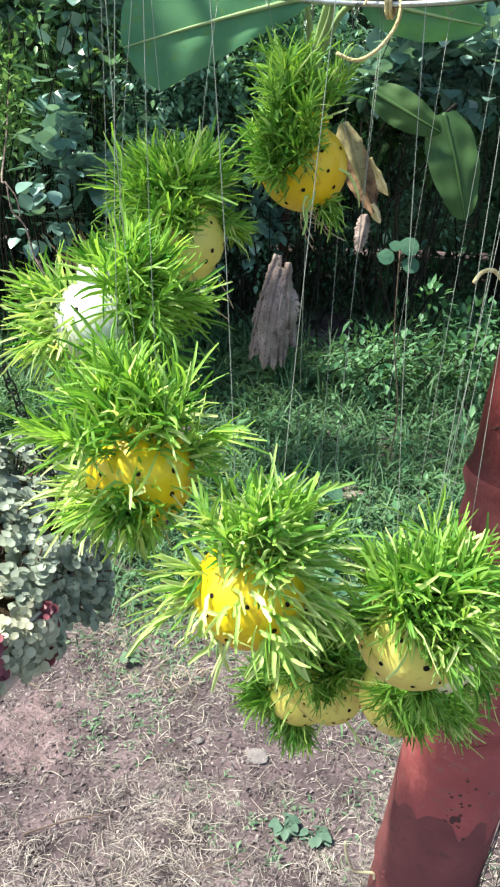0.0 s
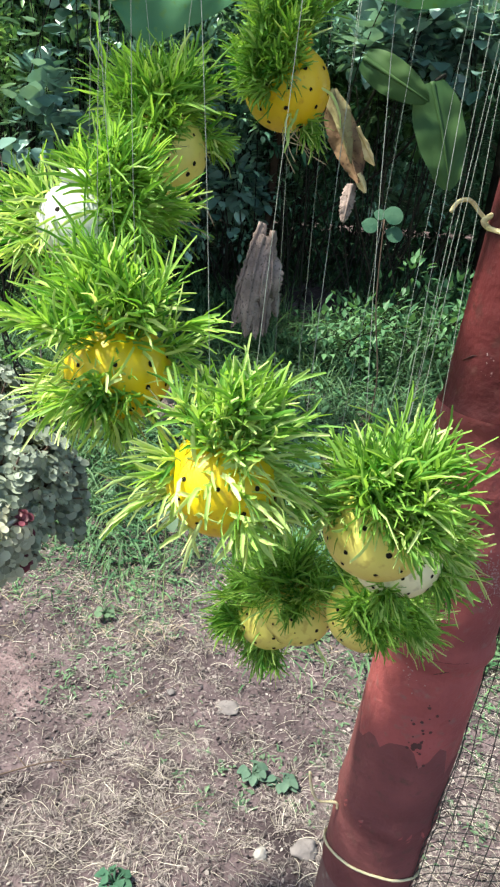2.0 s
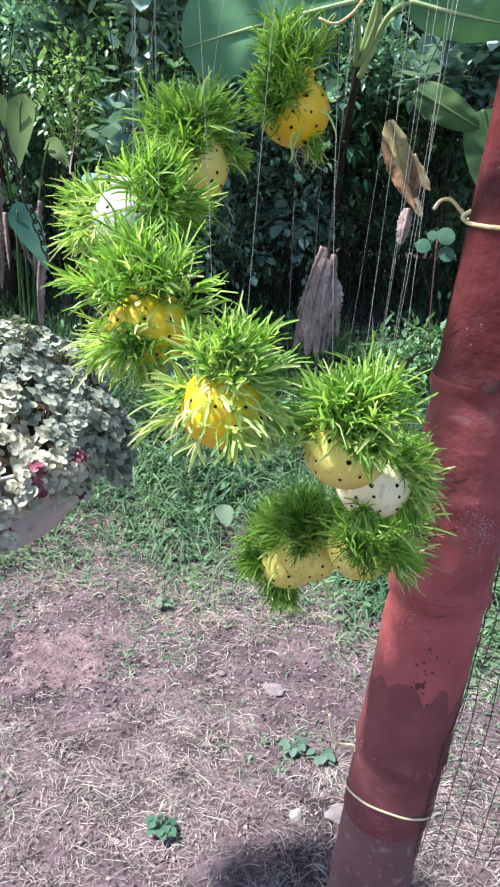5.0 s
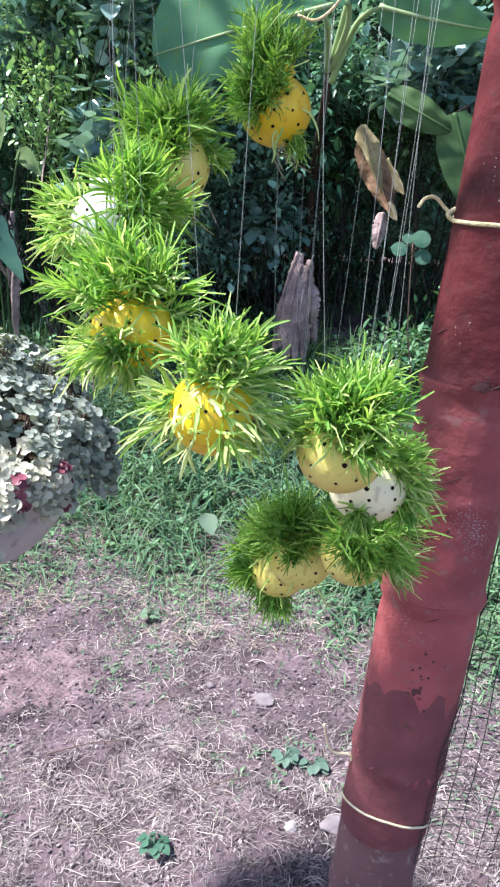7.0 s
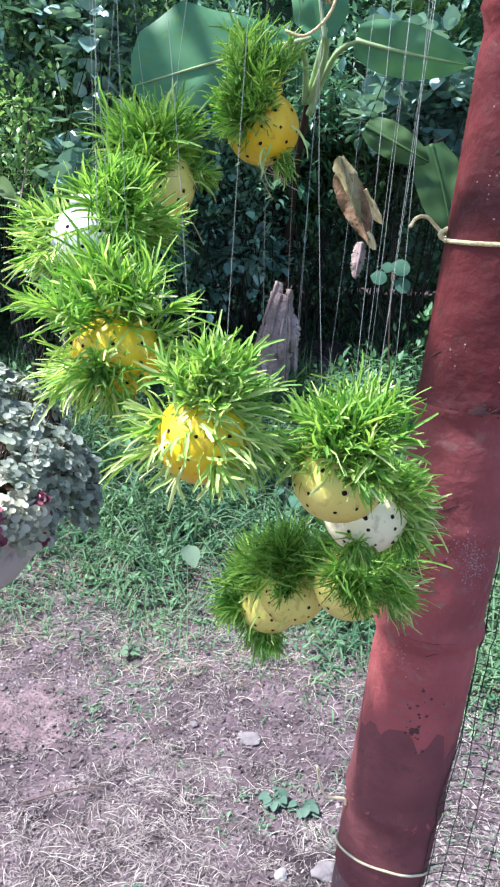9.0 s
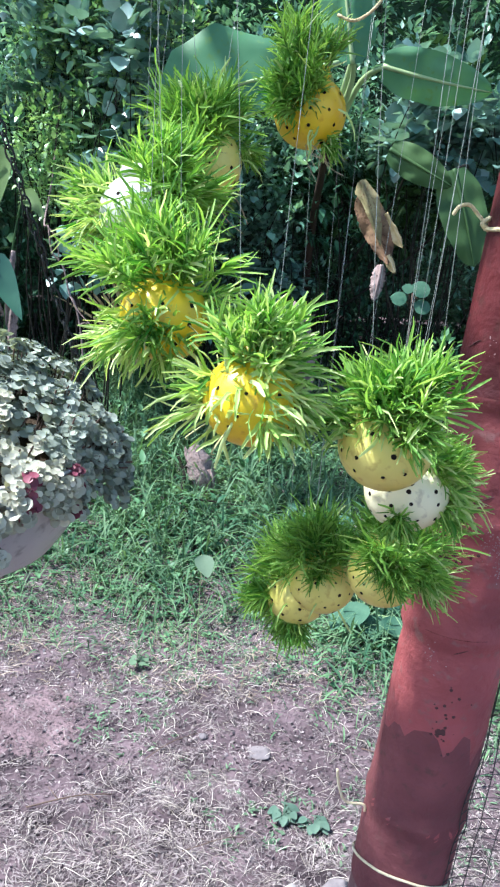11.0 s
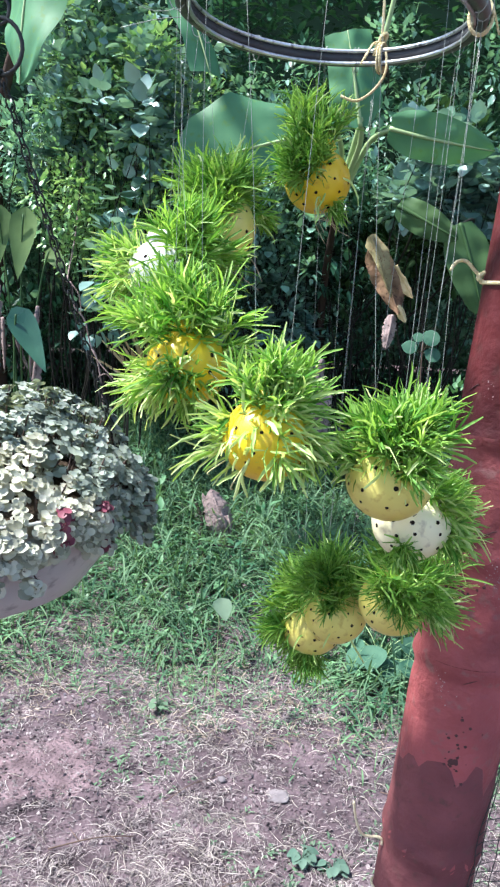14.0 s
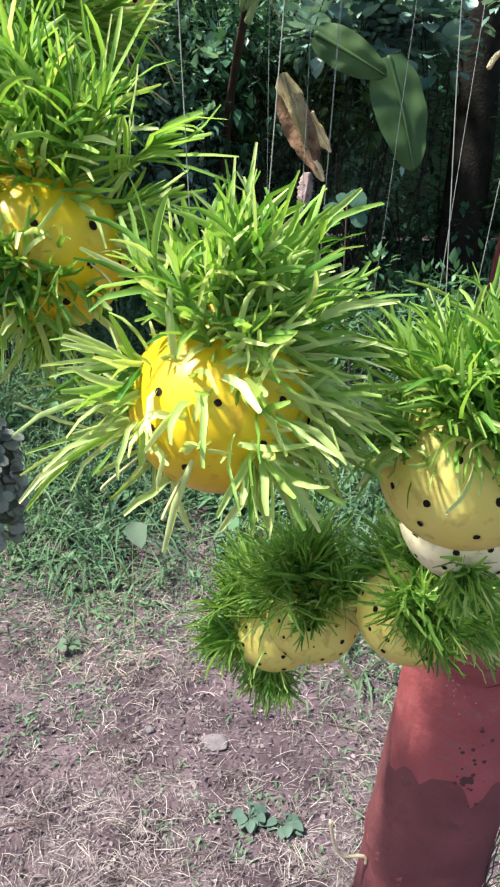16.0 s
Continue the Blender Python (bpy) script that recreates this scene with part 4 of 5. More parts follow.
def build_planter(i, place, plastic, colour):
    r = random.Random(100 + i)
    t = thing("globe_planter", place, "%s perforated plastic globe planter sprouting green needle leaves" % colour, "hanging planter", "globe planters hung from the rim")
    prof = []
    for k in range(19):
        a = -math.pi / 2 + (math.pi * 0.86) * k / 18
        prof.append((max(0.002, BALL * math.cos(a)), BALL * 0.96 * math.sin(a)))
    zt = prof[-1][1]
    prof += [(0.0215, zt + 0.002), (0.0235, zt + 0.0035), (0.0235, zt + 0.007), (0.0215, zt + 0.008), (0.0215, zt + 0.013), (0.0195, zt + 0.013), (0.0195, zt - 0.004)]
    globe = part("globe", Shape().lathe(prof, 36, wob=0.02), plastic, t)
    part("soil", Shape().lathe([(0.0195, zt + 0.002), (0.012, zt + 0.006), (0.001, zt + 0.007)], 16), M_SOIL, t)
    turn = r.uniform(0, 6.28)
    spots = []
    for row, cnt in ((0.35, 9), (-0.05, 11), (-0.42, 9), (-0.75, 5)):
        for k in range(cnt):
            a = turn + 2 * math.pi * (k + 0.5 * (row < 0)) / cnt + r.uniform(-0.14, 0.14)
            lat = row + r.uniform(-0.09, 0.09)
            q = math.sqrt(1 - lat * lat)
            nrm = Vector((q * math.cos(a), q * math.sin(a), lat))
            spots.append(nrm)
            # Dark disc on the closed shell paints the shade inside a hole.
            s = Shape()
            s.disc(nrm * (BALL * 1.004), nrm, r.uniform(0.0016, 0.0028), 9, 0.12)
            part("painted_hole", s, M_HOLE, globe)
    if i in (1, 7):
        for k in range(6):
            z = 0.026 - k * 0.0042
            pts = []
            for a in np.linspace(-2.2, -0.9, 14):
                q = math.sqrt(max(0, BALL ** 2 - (z / 0.96) ** 2)) * 1.012
                pts.append((q * math.cos(a), q * math.sin(a), z))
            part("print_line", Shape().tube(pts[:r.randint(7, 14)], 0.00018, 4), M_INK, globe)
    green, pale, side = Shape(), Shape(), Shape()
    strap = {2: 1.15, 3: 1.2, 4: 1.32, 5: 1.12}.get(i, 1.0)
    for j, (seat, way, shoots, length, share, wide, stem, curve, opening) in enumerate(CLUMPS[i]):
        seat, way = Vector(seat).normalized(), Vector(way).normalized()
        heap = green if j == 0 else side
        for k in range(int(shoots * 0.8)):
            lean = away(-1, 1, r) * r.random() ** 0.5 * wide
            nrm = (seat + lean).normalized()
            p = Vector((nrm.x * BALL, nrm.y * BALL, nrm.z * BALL * 0.96 + 0.002)) * 0.97
            d = (way + (nrm - seat) * curve * 1.2 + away(-1, 1, r) * 0.22).normalized()
            tall = stem * r.uniform(0.2, 1.7)
            heap.tube([p, p + d * tall], 0.0013, 4, False)
            vary = 0.95 + 0.4 * noise.noise(d * 2.3 + Vector((i * 7.3, j, 0)))
            shoot(heap, pale, p + d * tall, d, r, int(r.randint(21, 31) / strap), length * 0.78 * vary * r.uniform(0.7, 1.15), share, opening, strap)
    count, favour = STRAYS[i]
    for k in range(count):
        nrm = (Vector(favour) + away(-1, 1, r) * 0.75).normalized()
        nrm.z *= 0.8
        d = nrm + away(-1, 1, r) * 0.7 + Vector((0, 0, r.uniform(-0.7, 0.2)))
        reach = 1.3 if i in (6, 7) else 0.85 if i == 4 else 1.0
        pale.needle(nrm * BALL, d, reach * r.uniform(0.022, 0.056), strap * r.uniform(0.0020, 0.0040), away(-1, 1, r) * r.uniform(0.4, 1.8) + Vector((0, 0, -r.uniform(0.2, 1.4))), away(-0.3, 1, r), r.uniform(0.1, 0.4))
    part("top_foliage", green, M_NEEDLE, t, kind="stuff")
    part("side_foliage", side, M_NEEDLE, t, kind="stuff")
    part("pale_foliage", pale, M_NEEDLE_PALE, t, "pale yellow-green older leaves", kind="stuff")
    for k in range({0: 9, 1: 6, 2: 3}.get(i, 0)):
        p = (Vector((0.35, -0.3, -0.85)) + away(-1, 1, r) * 0.45).normalized() * BALL
        q = p + Vector((r.uniform(-0.01, 0.04), r.uniform(-0.02, 0.01), -r.uniform(0.012, 0.045)))
        part("root", Shape().tube(curve_pts([p, (p + q) / 2 + away(-1, 1, r) * 0.009, q], 5), [0.0006] * 10 + [0.0003], 5), M_ROOT, t, "dry brown root")
    for k in range({2: 4, 3: 5, 4: 6}.get(i, 0)):
        nrm = r.choice([q for q in spots if q.z < 0.1])
        p = nrm * BALL
        q = p + Vector((nrm.x, nrm.y, 0)) * r.uniform(0.012, 0.03) + Vector((0, 0, -r.uniform(0.01, 0.03)))
        part("stray_stalk", Shape().tube(curve_pts([p, (p + q) / 2 + nrm * 0.012, q], 5), [0.0008] * 10 + [0.0004], 5), M_STALK, t)
    return t


for i, row in enumerate(PLANTERS):
    build_planter(i, *row)


def build_threads():
    r = random.Random(21)
    for i, (place, *_) in enumerate(PLANTERS):
        c = Vector(place)
        mid = math.atan2(c.y - WHEEL.y, c.x - WHEEL.x)
        for k in ((-1, 1) if i % 3 else (-1, 0, 1)):
            a = mid + k * 0.22 + r.uniform(-0.06, 0.06)
            top = wheel_pt(a, WR - 0.005, -0.014)
            end = c + Vector((0.019 * math.cos(mid + k * 2.1), 0.019 * math.sin(mid + k * 2.1), 0.046))
            t = thing("hanging_thread", end, "thin white nylon thread from the rim to a planter", "thread", "threads under the rim")
            pts = [Vector((0, 0, 0)), (top - end) * 0.5 + Vector((r.uniform(-1, 1), r.uniform(-1, 1), 0)) * 0.003, top - end]
            part("thread", Shape().tube(curve_pts(pts, 3), 0.00026, 5), M_THREAD, t)
            s = Shape().tube([Vector((0, 0, 0.014)) + top - end + wheel_pt(a, 0.010 * math.cos(q), 0.016 * math.sin(q)) - WHEEL for q in np.linspace(0, 6.28, 14)], 0.0005, 5)
            part("thread_loop", s, M_THREAD, t)


build_threads()


# ---- hanging bowls of silvery trailing plants ----
def chain(parent, a, b, link=0.0215, wire=0.0016):
    a, b = Vector(a), Vector(b)
    n = max(2, int((b - a).length / (link * 0.72)))
    d = (b - a).normalized()
    u = d.cross(Vector((0.1, 1, 0.2))).normalized()
    w = d.cross(u)
    for k in range(n):
        c = a.lerp(b, (k + 0.5) / n)
        s = u if k % 2 else w
        pts = [c + d * (link * 0.5 * math.cos(q)) + s * (link * 0.26 * math.sin(q)) for q in np.linspace(0, 2 * math.pi, 11)]
        part("chain_link", Shape().tube(pts, wire, 4, False), M_IRON, parent)


def bowl_plant(at, rim, depth, spread, crest, count, m, seed, pinks, drop, label, hang):
    r = random.Random(seed)
    t = thing("hanging_bowl", at, label, "hanging pot")
    prof = [(0.002, -depth), (rim * 0.45, -depth), (rim * 0.72, -depth * 0.8), (rim * 0.92, -depth * 0.42), (rim, 0), (rim + 0.004, 0.001), (rim + 0.004, 0.005), (rim - 0.002, 0.005), (rim - 0.004, -0.01)]
    part("bowl", Shape().lathe(prof, 40), M_BOWL, t)
    part("soil", Shape().lathe([(rim - 0.003, -0.008), (rim * 0.8, crest * 0.1), (rim * 0.5, crest * 0.35), (0.001, crest * 0.45)], 24), M_SOIL, t)
    back, s, tw, pk = Shape(), Shape(), Shape(), [Shape() for _ in pinks]
    for k in range(count):
        a, q = r.uniform(0, 6.28), r.random() ** 0.5 * 1.12 if k % 4 else r.uniform(0.86, 1.12)
        u = min(q, 1.0)
        lump = 0.032 * noise.noise(Vector((u * math.cos(a) * 3, u * math.sin(a) * 3, seed))) + 0.028 * noise.noise(Vector((u * math.cos(a) * 8, u * math.sin(a) * 8, seed)))
        far = spread * u * (1 + 0.14 * noise.noise(Vector((math.cos(a) * 2, math.sin(a) * 2, seed + 5))))
        z = crest * (1 + 0.5 * u * math.sin(a)) * math.sqrt(max(0.0, 1.0 - u ** 2.4)) + lump - 0.012
        if q > 1.0:
            z -= (q - 1.0) / 0.12 * drop * r.random()
        z -= 0.07 * r.random() ** 2 * (1 - 0.35 * u ** 4)
        tip = Vector((far * math.cos(a), far * math.sin(a), z))
        nx = Vector((tip.x, tip.y, 0)).normalized() * u
        if k % 2 == 0:
            tw.tube([Vector((tip.x * 0.9, tip.y * 0.9, tip.z * 0.5 - 0.01)), tip + away(-0.2, 1, r) * 0.012 * r.random()], 0.0013, 4, False)
        near = [h for h, (px, py, pr) in zip(pk, pinks) if (tip.x - px) ** 2 + (tip.y - py) ** 2 < pr ** 2 and r.random() < 0.8]
        # Sun and shade go into the colour: pale leaves in front, darker behind.
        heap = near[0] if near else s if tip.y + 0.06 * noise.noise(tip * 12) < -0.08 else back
        face = (Vector((0, -0.25, 1)) + nx * 0.8 + away(-1, 1, r) * 0.5).normalized()
        e1 = face.cross(Vector((0.3, 0.2, 0.9))).normalized()
        e2 = face.cross(e1)
        rad = r.uniform(0.0048, 0.0088)
        for j in range(6):
            ang = a + (j % 3) * 2.09 + (1.05 if j > 2 else 0.0) + r.uniform(-0.3, 0.3)
            out = e1 * math.cos(ang) + e2 * math.sin(ang)
            n = (face + out * r.uniform(-0.1, 0.75) + away(-1, 1, r) * 0.25).normalized()
            size = rad * (1.0 if j < 3 else 0.72)
            heap.disc(tip + face * (0.0 if j < 3 else 0.0045) + (out - n * out.dot(n)) * size * 1.05, n, size, 8, -0.3)
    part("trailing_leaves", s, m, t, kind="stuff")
    part("trailing_leaves", back, M_TURTLE2, t, "grey-green leaves in the darker tone of the shaded back", kind="stuff")
    part("stem_tangle", tw, M_TWIG, t, kind="stuff")
    for h in [q for q in pk if q.v]:
        part("crimson_tuft", h, M_PINK, t, "small crimson-pink leaves")
    top = Vector(hang) - Vector(at)
    for k in range(3):
        a = 0.5 + k * 2.094
        chain(t, (rim * math.cos(a), rim * math.sin(a), 0.004), top - Vector((0, 0, 0.066)))
    pts = [top + Vector((0.030 * math.sin(q), 0, -0.035 + 0.035 * math.cos(q))) for q in np.linspace(0, 2 * math.pi, 24)]
    part("ring", Shape().tube(pts, 0.003, 6, False), M_IRON, t)
    hook = curve_pts([top + Vector((-0.008, 0, -0.01)), top + Vector((0.008, 0, -0.004)), top + Vector((0.012, 0, 0.016)), top + Vector((-0.004, 0, 0.034)), top + Vector((0.004, 0, 0.06)), top + Vector((0, 0, 0.13)), top + Vector((0, 0, 0.3)), beam_point(at[0] - 0.02) - Vector(at) - Vector((0, 0, 0.03))], 5)
    part("hook", Shape().tube(hook, 0.0025, 6), M_IRON, t)
    return t


bowl_plant((-0.381, 0.805, 1.123), 0.246, 0.175, 0.272, 0.122, 2350, M_TURTLE, 31, ((0.200, -0.165, 0.011), (0.242, -0.088, 0.010), (0.02, -0.255, 0.012)), 0.02, "clouded plastic bowl overflowing with silvery round leaves", (-0.314, 0.805, 1.753))


# ---- banana plant ----
def banana_leaf(parent, base, tip, width, up, sag, name="leaf", m=M_BANANA, rib=M_RIB, torn=0.0, seed=0, cut=False, cup=0.25, outline=None):
    """A long blade with a midrib, wavy and slightly torn, from base to tip; up is the way its face looks.
    outline: rows of way along, reach to one side, reach to the other, in metres."""
    o = parent.location
    base, tip, up = Vector(base) - o, Vector(tip) - o, Vector(up).normalized()
    n, k = 26, 7
    s, mid = Shape(), []
    axis = tip - base
    side = axis.normalized().cross(up).normalized()
    nrm = side.cross(axis.normalized()).normalized()
    for i in range(n + 1):
        t = i / n
        c = base + axis * t + nrm * sag * math.sin(math.pi * t)
        mid.append(c)
        w = 0.5 * width * (math.sin(math.pi * min(1, (t * 0.94 + 0.06)) ** 0.8) ** 0.55 if not cut else min(1, 0.35 + t * 3) * (1 - 0.15 * t))
        for j in range(-k, k + 1):
            q = j / k
            if outline:
                w = float(np.interp(t, [a[0] for a in outline], [a[1] if q > 0 else a[2] for a in outline]))
            wave = 0.03 * width * math.sin(t * 19 + seed + q) * abs(q) + 0.05 * width * noise.noise(Vector((t * 4, q * 2, seed)))
            ragged = 1 + (torn * noise.noise(Vector((t * 22, seed, q > 0))) if abs(q) > 0.6 else 0)
            s.v.append(c + side * q * w * ragged + nrm * (-cup * w * q * q + wave))
    m2 = 2 * k + 1
    for i in range(n):
        for j in range(2 * k):
            a = i * m2 + j
            s.f.append((a, a + 1, a + m2 + 1, a + m2))
    leaf = part(name, s, m, parent)
    part("midrib", Shape().tube([c + nrm * 0.002 for c in mid], [0.011 * (1 - 0.8 * i / n) for i in range(n + 1)], 6), rib, leaf)
    return leaf


def build_banana():
    t = thing("banana_plant", (0.24, 4.75, ground_height(0.24, 4.75)), "banana plant with broad green leaves and withered dry ones", "banana plant")
    o = t.location
    part("pseudostem", Shape().tube([p - o for p in curve_pts([(0.22, 4.75, 0.1), (0.22, 4.7, 0.9), (0.23, 4.5, 1.6), (0.27, 3.6, 2.05)], 6)], [0.036 - 0.0011 * k for k in range(19)], 14), M_STEM, t)
    for pts in ([(0.26, 3.62, 2.0), (0.34, 3.4, 2.35), (0.44, 3.3, 2.87), (0.5, 3.2, 3.4)], [(0.25, 3.62, 2.0), (0.24, 3.45, 2.12), (0.21, 3.3, 2.18)],
                [(0.27, 3.6, 2.0), (0.32, 3.4, 2.15), (0.31, 3.3, 2.24)], [(0.27, 3.62, 1.95), (0.36, 3.45, 2.16), (0.45, 3.32, 2.2)]):
        part("leaf_stalk", Shape().tube([p - o for p in curve_pts(pts, 6)], [0.017 - 0.0006 * j for j in range(3 * 6 * 4)][:len(curve_pts(pts, 6))], 8), M_RIB, t)
    for pts in ([(0.22, 4.7, 1.0), (0.62, 4.5, 1.6), (0.66, 3.8, 1.86), (0.51, 3.27, 1.865)], [(0.22, 4.7, 0.9), (0.9, 4.5, 1.5), (0.95, 3.8, 1.85), (0.79, 3.27, 1.80)]):
        part("leaf_stalk", Shape().tube([p - o for p in curve_pts(pts, 6)], 0.007, 8), M_BARK, t)
    banana_leaf(t, (0.25, 3.25, 2.19), (-0.47, 3.15, 1.975), 0.30, (-0.1, -1, 0.12), 0.02, seed=1, cup=0.10,
                outline=((0, 0.01, 0.01), (0.12, 0.06, 0.05), (0.45, 0.20, 0.11), (0.62, 0.27, 0.14), (0.88, 0.205, 0.18), (0.97, 0.11, 0.10), (1, 0.03, 0.02)))
    banana_leaf(t, (0.31, 3.3, 2.2), (0.225, 3.34, 2.61), 0.24, (0.0, -1, 0.15), 0.02, seed=2, cut=True)
    banana_leaf(t, (0.44, 3.3, 2.2), (0.90, 3.25, 2.11), 0.21, (-0.17, -0.9, -0.4), 0.03, seed=3, cup=0.12)
    banana_leaf(t, (0.50, 3.25, 1.865), (0.77, 3.2, 1.725), 0.14, (-0.15, -1, -0.1), 0.02, seed=4, cup=0.15, m=M_BROAD, rib=M_BROAD)
    banana_leaf(t, (0.78, 3.25, 1.80), (0.91, 3.2, 1.40), 0.21, (0.15, -1, -0.05), 0.02, seed=5, cup=0.15, m=M_BROAD, rib=M_BROAD)
    banana_leaf(t, (0.45, 3.72, 1.75), (0.60, 3.68, 1.39), 0.18, (0.05, -1, 0.0), -0.03, "withered_leaf", M_DRYLEAF, M_DRYLEAF, 0.15, 6, cup=0.5,
                outline=((0, 0.02, 0.02), (0.15, 0.07, 0.05), (0.45, 0.075, 0.085), (0.75, 0.05, 0.075), (1, 0.01, 0.012)))
    banana_leaf(t, (0.43, 3.69, 1.775), (0.55, 3.66, 1.47), 0.10, (-0.3, -1, 0.2), 0.02, "faded_leaf_fold", M_FADED, M_FADED, 0.12, 16, cup=0.5,
                outline=((0, 0.025, 0.02), (0.12, 0.05, 0.035), (0.3, 0.03, 0.06), (0.7, 0.012, 0.035), (1, 0.003, 0.004)))
    banana_leaf(t, (0.565, 3.70, 1.63), (0.665, 3.69, 1.47), 0.07, (0.3, -1, 0.2), 0.0, "yellowed_leaf_flap", M_PALM, M_PALM, 0.1, 7, cup=0.4,
                outline=((0, 0.004, 0.004), (0.45, 0.015, 0.025), (0.75, 0.03, 0.02), (1, 0.004, 0.004)))
    banana_leaf(t, (0.595, 3.70, 1.43), (0.64, 3.69, 1.345), 0.05, (0.3, -1, 0.2), 0.0, "yellowed_leaf_flap", M_PALM, M_PALM, 0.1, 17, cup=0.4)
    banana_leaf(t, (0.57, 3.7, 1.38), (0.545, 3.68, 1.20), 0.07, (0.1, -1, 0.2), 0.01, "withered_leaf_end", M_HUSK, M_HUSK, 0.4, 8, cup=0.6)
    rs = random.Random(17)
    for k in range(15):
        u = (k + 0.5) / 15
        x0, x1 = 0.15 + 0.09 * u, 0.04 + 0.23 * u + rs.uniform(-0.03, 0.03)
        banana_leaf(t, (x0, 3.97 - 0.06 * math.sin(3.1 * u), 1.16 - 0.22 * rs.random()), (x1, 3.93 - 0.10 * math.sin(3.1 * u), 0.56 + 0.25 * rs.random() ** 2), rs.uniform(0.05, 0.12), (1.6 * (u - 0.5) + rs.uniform(-0.7, 0.7), -1, 0.1), rs.uniform(-0.01, 0.05), "withered_sheath", M_HUSK, M_HUSK, 0.75, 9 + k, cup=rs.uniform(0.3, 1.4))
    return t


build_banana()


def build_banana_left():
    t = thing("banana_plant", (-1.9, 4.6, ground_height(-1.9, 4.6)), "banana plant with large hanging leaves among shrubs", "banana plant")
    o = t.location
    part("pseudostem", Shape().tube([p - o for p in curve_pts([(-1.9, 4.6, 0.1), (-1.9, 4.6, 1.3), (-1.8, 4.4, 2.4), (-1.4, 4.0, 3.1)], 6)], [0.06 - 0.002 * k for k in range(19)], 14), M_STEM, t)
    banana_leaf(t, (-0.66, 3.3, 2.95), (-0.35, 3.1, 2.35), 0.22, (0.75, -0.6, 0.53), 0.04, seed=11, cut=True, cup=0.2)
    banana_leaf(t, (-1.02, 3.2, 3.05), (-1.13, 3.0, 2.25), 0.46, (-0.6, -0.8, 0.5), 0.06, seed=12, torn=0.05)
    for pts in ([(-1.4, 4.0, 3.05), (-0.9, 3.5, 3.2), (-0.66, 3.3, 2.95)], [(-1.4, 4.0, 3.0), (-1.1, 3.4, 3.2), (-1.02, 3.2, 3.05)]):
        part("leaf_stalk", Shape().tube([p - o for p in curve_pts(pts, 6)], 0.016, 8), M_RIB, t)
    return t


build_banana_left()


def taro(at, leaves, m, label):
    """leaves: top and tip of each blade and its width."""
    o = Vector((at[0], at[1], ground_height(*at)))
    t = thing("taro_plant", o, label, "taro", "taro plants")
    for k, (top, tip, width) in enumerate(leaves):
        top, tip = Vector(top) - o, Vector(tip) - o
        part("stalk", Shape().tube(curve_pts([(0.02 * k, 0, 0), (top.x * 0.25, top.y * 0.4, top.z * 0.55), (top.x * 0.7, top.y, top.z * 0.88), top], 5), 0.005, 6), M_BROAD, t)
        d = tip - top
        part("leaf", Shape().leaf(top - d * 0.12 + Vector((0, 0.02, 0)), d, d.length * 1.12, width, 0.15, 9, 0.12, 0.0, Vector((0.35 - 0.2 * k, -1, 0.3))), m, t)
    r = random.Random(len(leaves))
    for k in range(6):
        top = Vector((r.uniform(-0.16, 0.1), r.uniform(-0.1, 0.1), 0.95 + 0.25 * r.random())) + o
        banana_leaf(t, top, top + Vector((r.uniform(-0.08, 0.08), r.uniform(-0.08, 0.02), -r.uniform(0.25, 0.5))), r.uniform(0.02, 0.05), (r.uniform(-0.8, 0.8), -1, 0.2), 0.03, "withered_leaf", M_HUSK, M_HUSK, 0.6, 50 + k, cup=0.9)
    return t


taro((-1.27, 3.35), (((-1.36, 3.30, 1.77), (-1.35, 3.24, 1.50), 0.12), ((-1.235, 3.3, 1.76), (-1.245, 3.22, 1.46), 0.13), ((-1.13, 3.35, 1.60), (-1.02, 3.3, 1.50), 0.08)), M_ARUM, "arum with upright yellow-green leaves on tall stalks")
taro((-1.25, 3.2), (((-1.22, 3.16, 1.30), (-1.05, 3.08, 1.05), 0.13),), M_TARO, "taro with a dark glossy drooping leaf")


def dry_vine():
    """A dead vine hanging from the shrub down to the weeds."""
    o = Vector((-0.90, 3.62, ground_height(-0.90, 3.62)))
    t = thing("dry_vine", o, "dead crooked vine hanging before the dark shrubs", "vine")
    run = [(-1.30, 4.5, 2.35), (-1.20, 4.0, 1.75), (-1.134, 3.65, 1.487), (-1.098, 3.6, 1.459), (-1.081, 3.6, 1.343), (-1.025, 3.6, 1.272), (-0.992, 3.6, 1.14), (-0.96, 3.6, 1.081), (-0.924, 3.6, 0.855), (-0.90, 3.62, o.z - 0.02)]
    part("stem", Shape().tube([p - o for p in curve_pts(run, 6)], 0.0045, 7), M_HUSK, t)
    for pts in ([(-1.10, 3.6, 1.46), (-1.05, 3.58, 1.40), (-1.045, 3.6, 1.30)], [(-0.99, 3.6, 1.13), (-0.93, 3.57, 1.05), (-0.84, 3.55, 0.97)], [(-0.95, 3.6, 0.98), (-0.90, 3.58, 1.0), (-0.85, 3.6, 0.93)]):
        part("side_stem", Shape().tube([p - o for p in curve_pts([Vector(p) for p in pts], 5)], 0.003, 6), M_HUSK, t)


dry_vine()


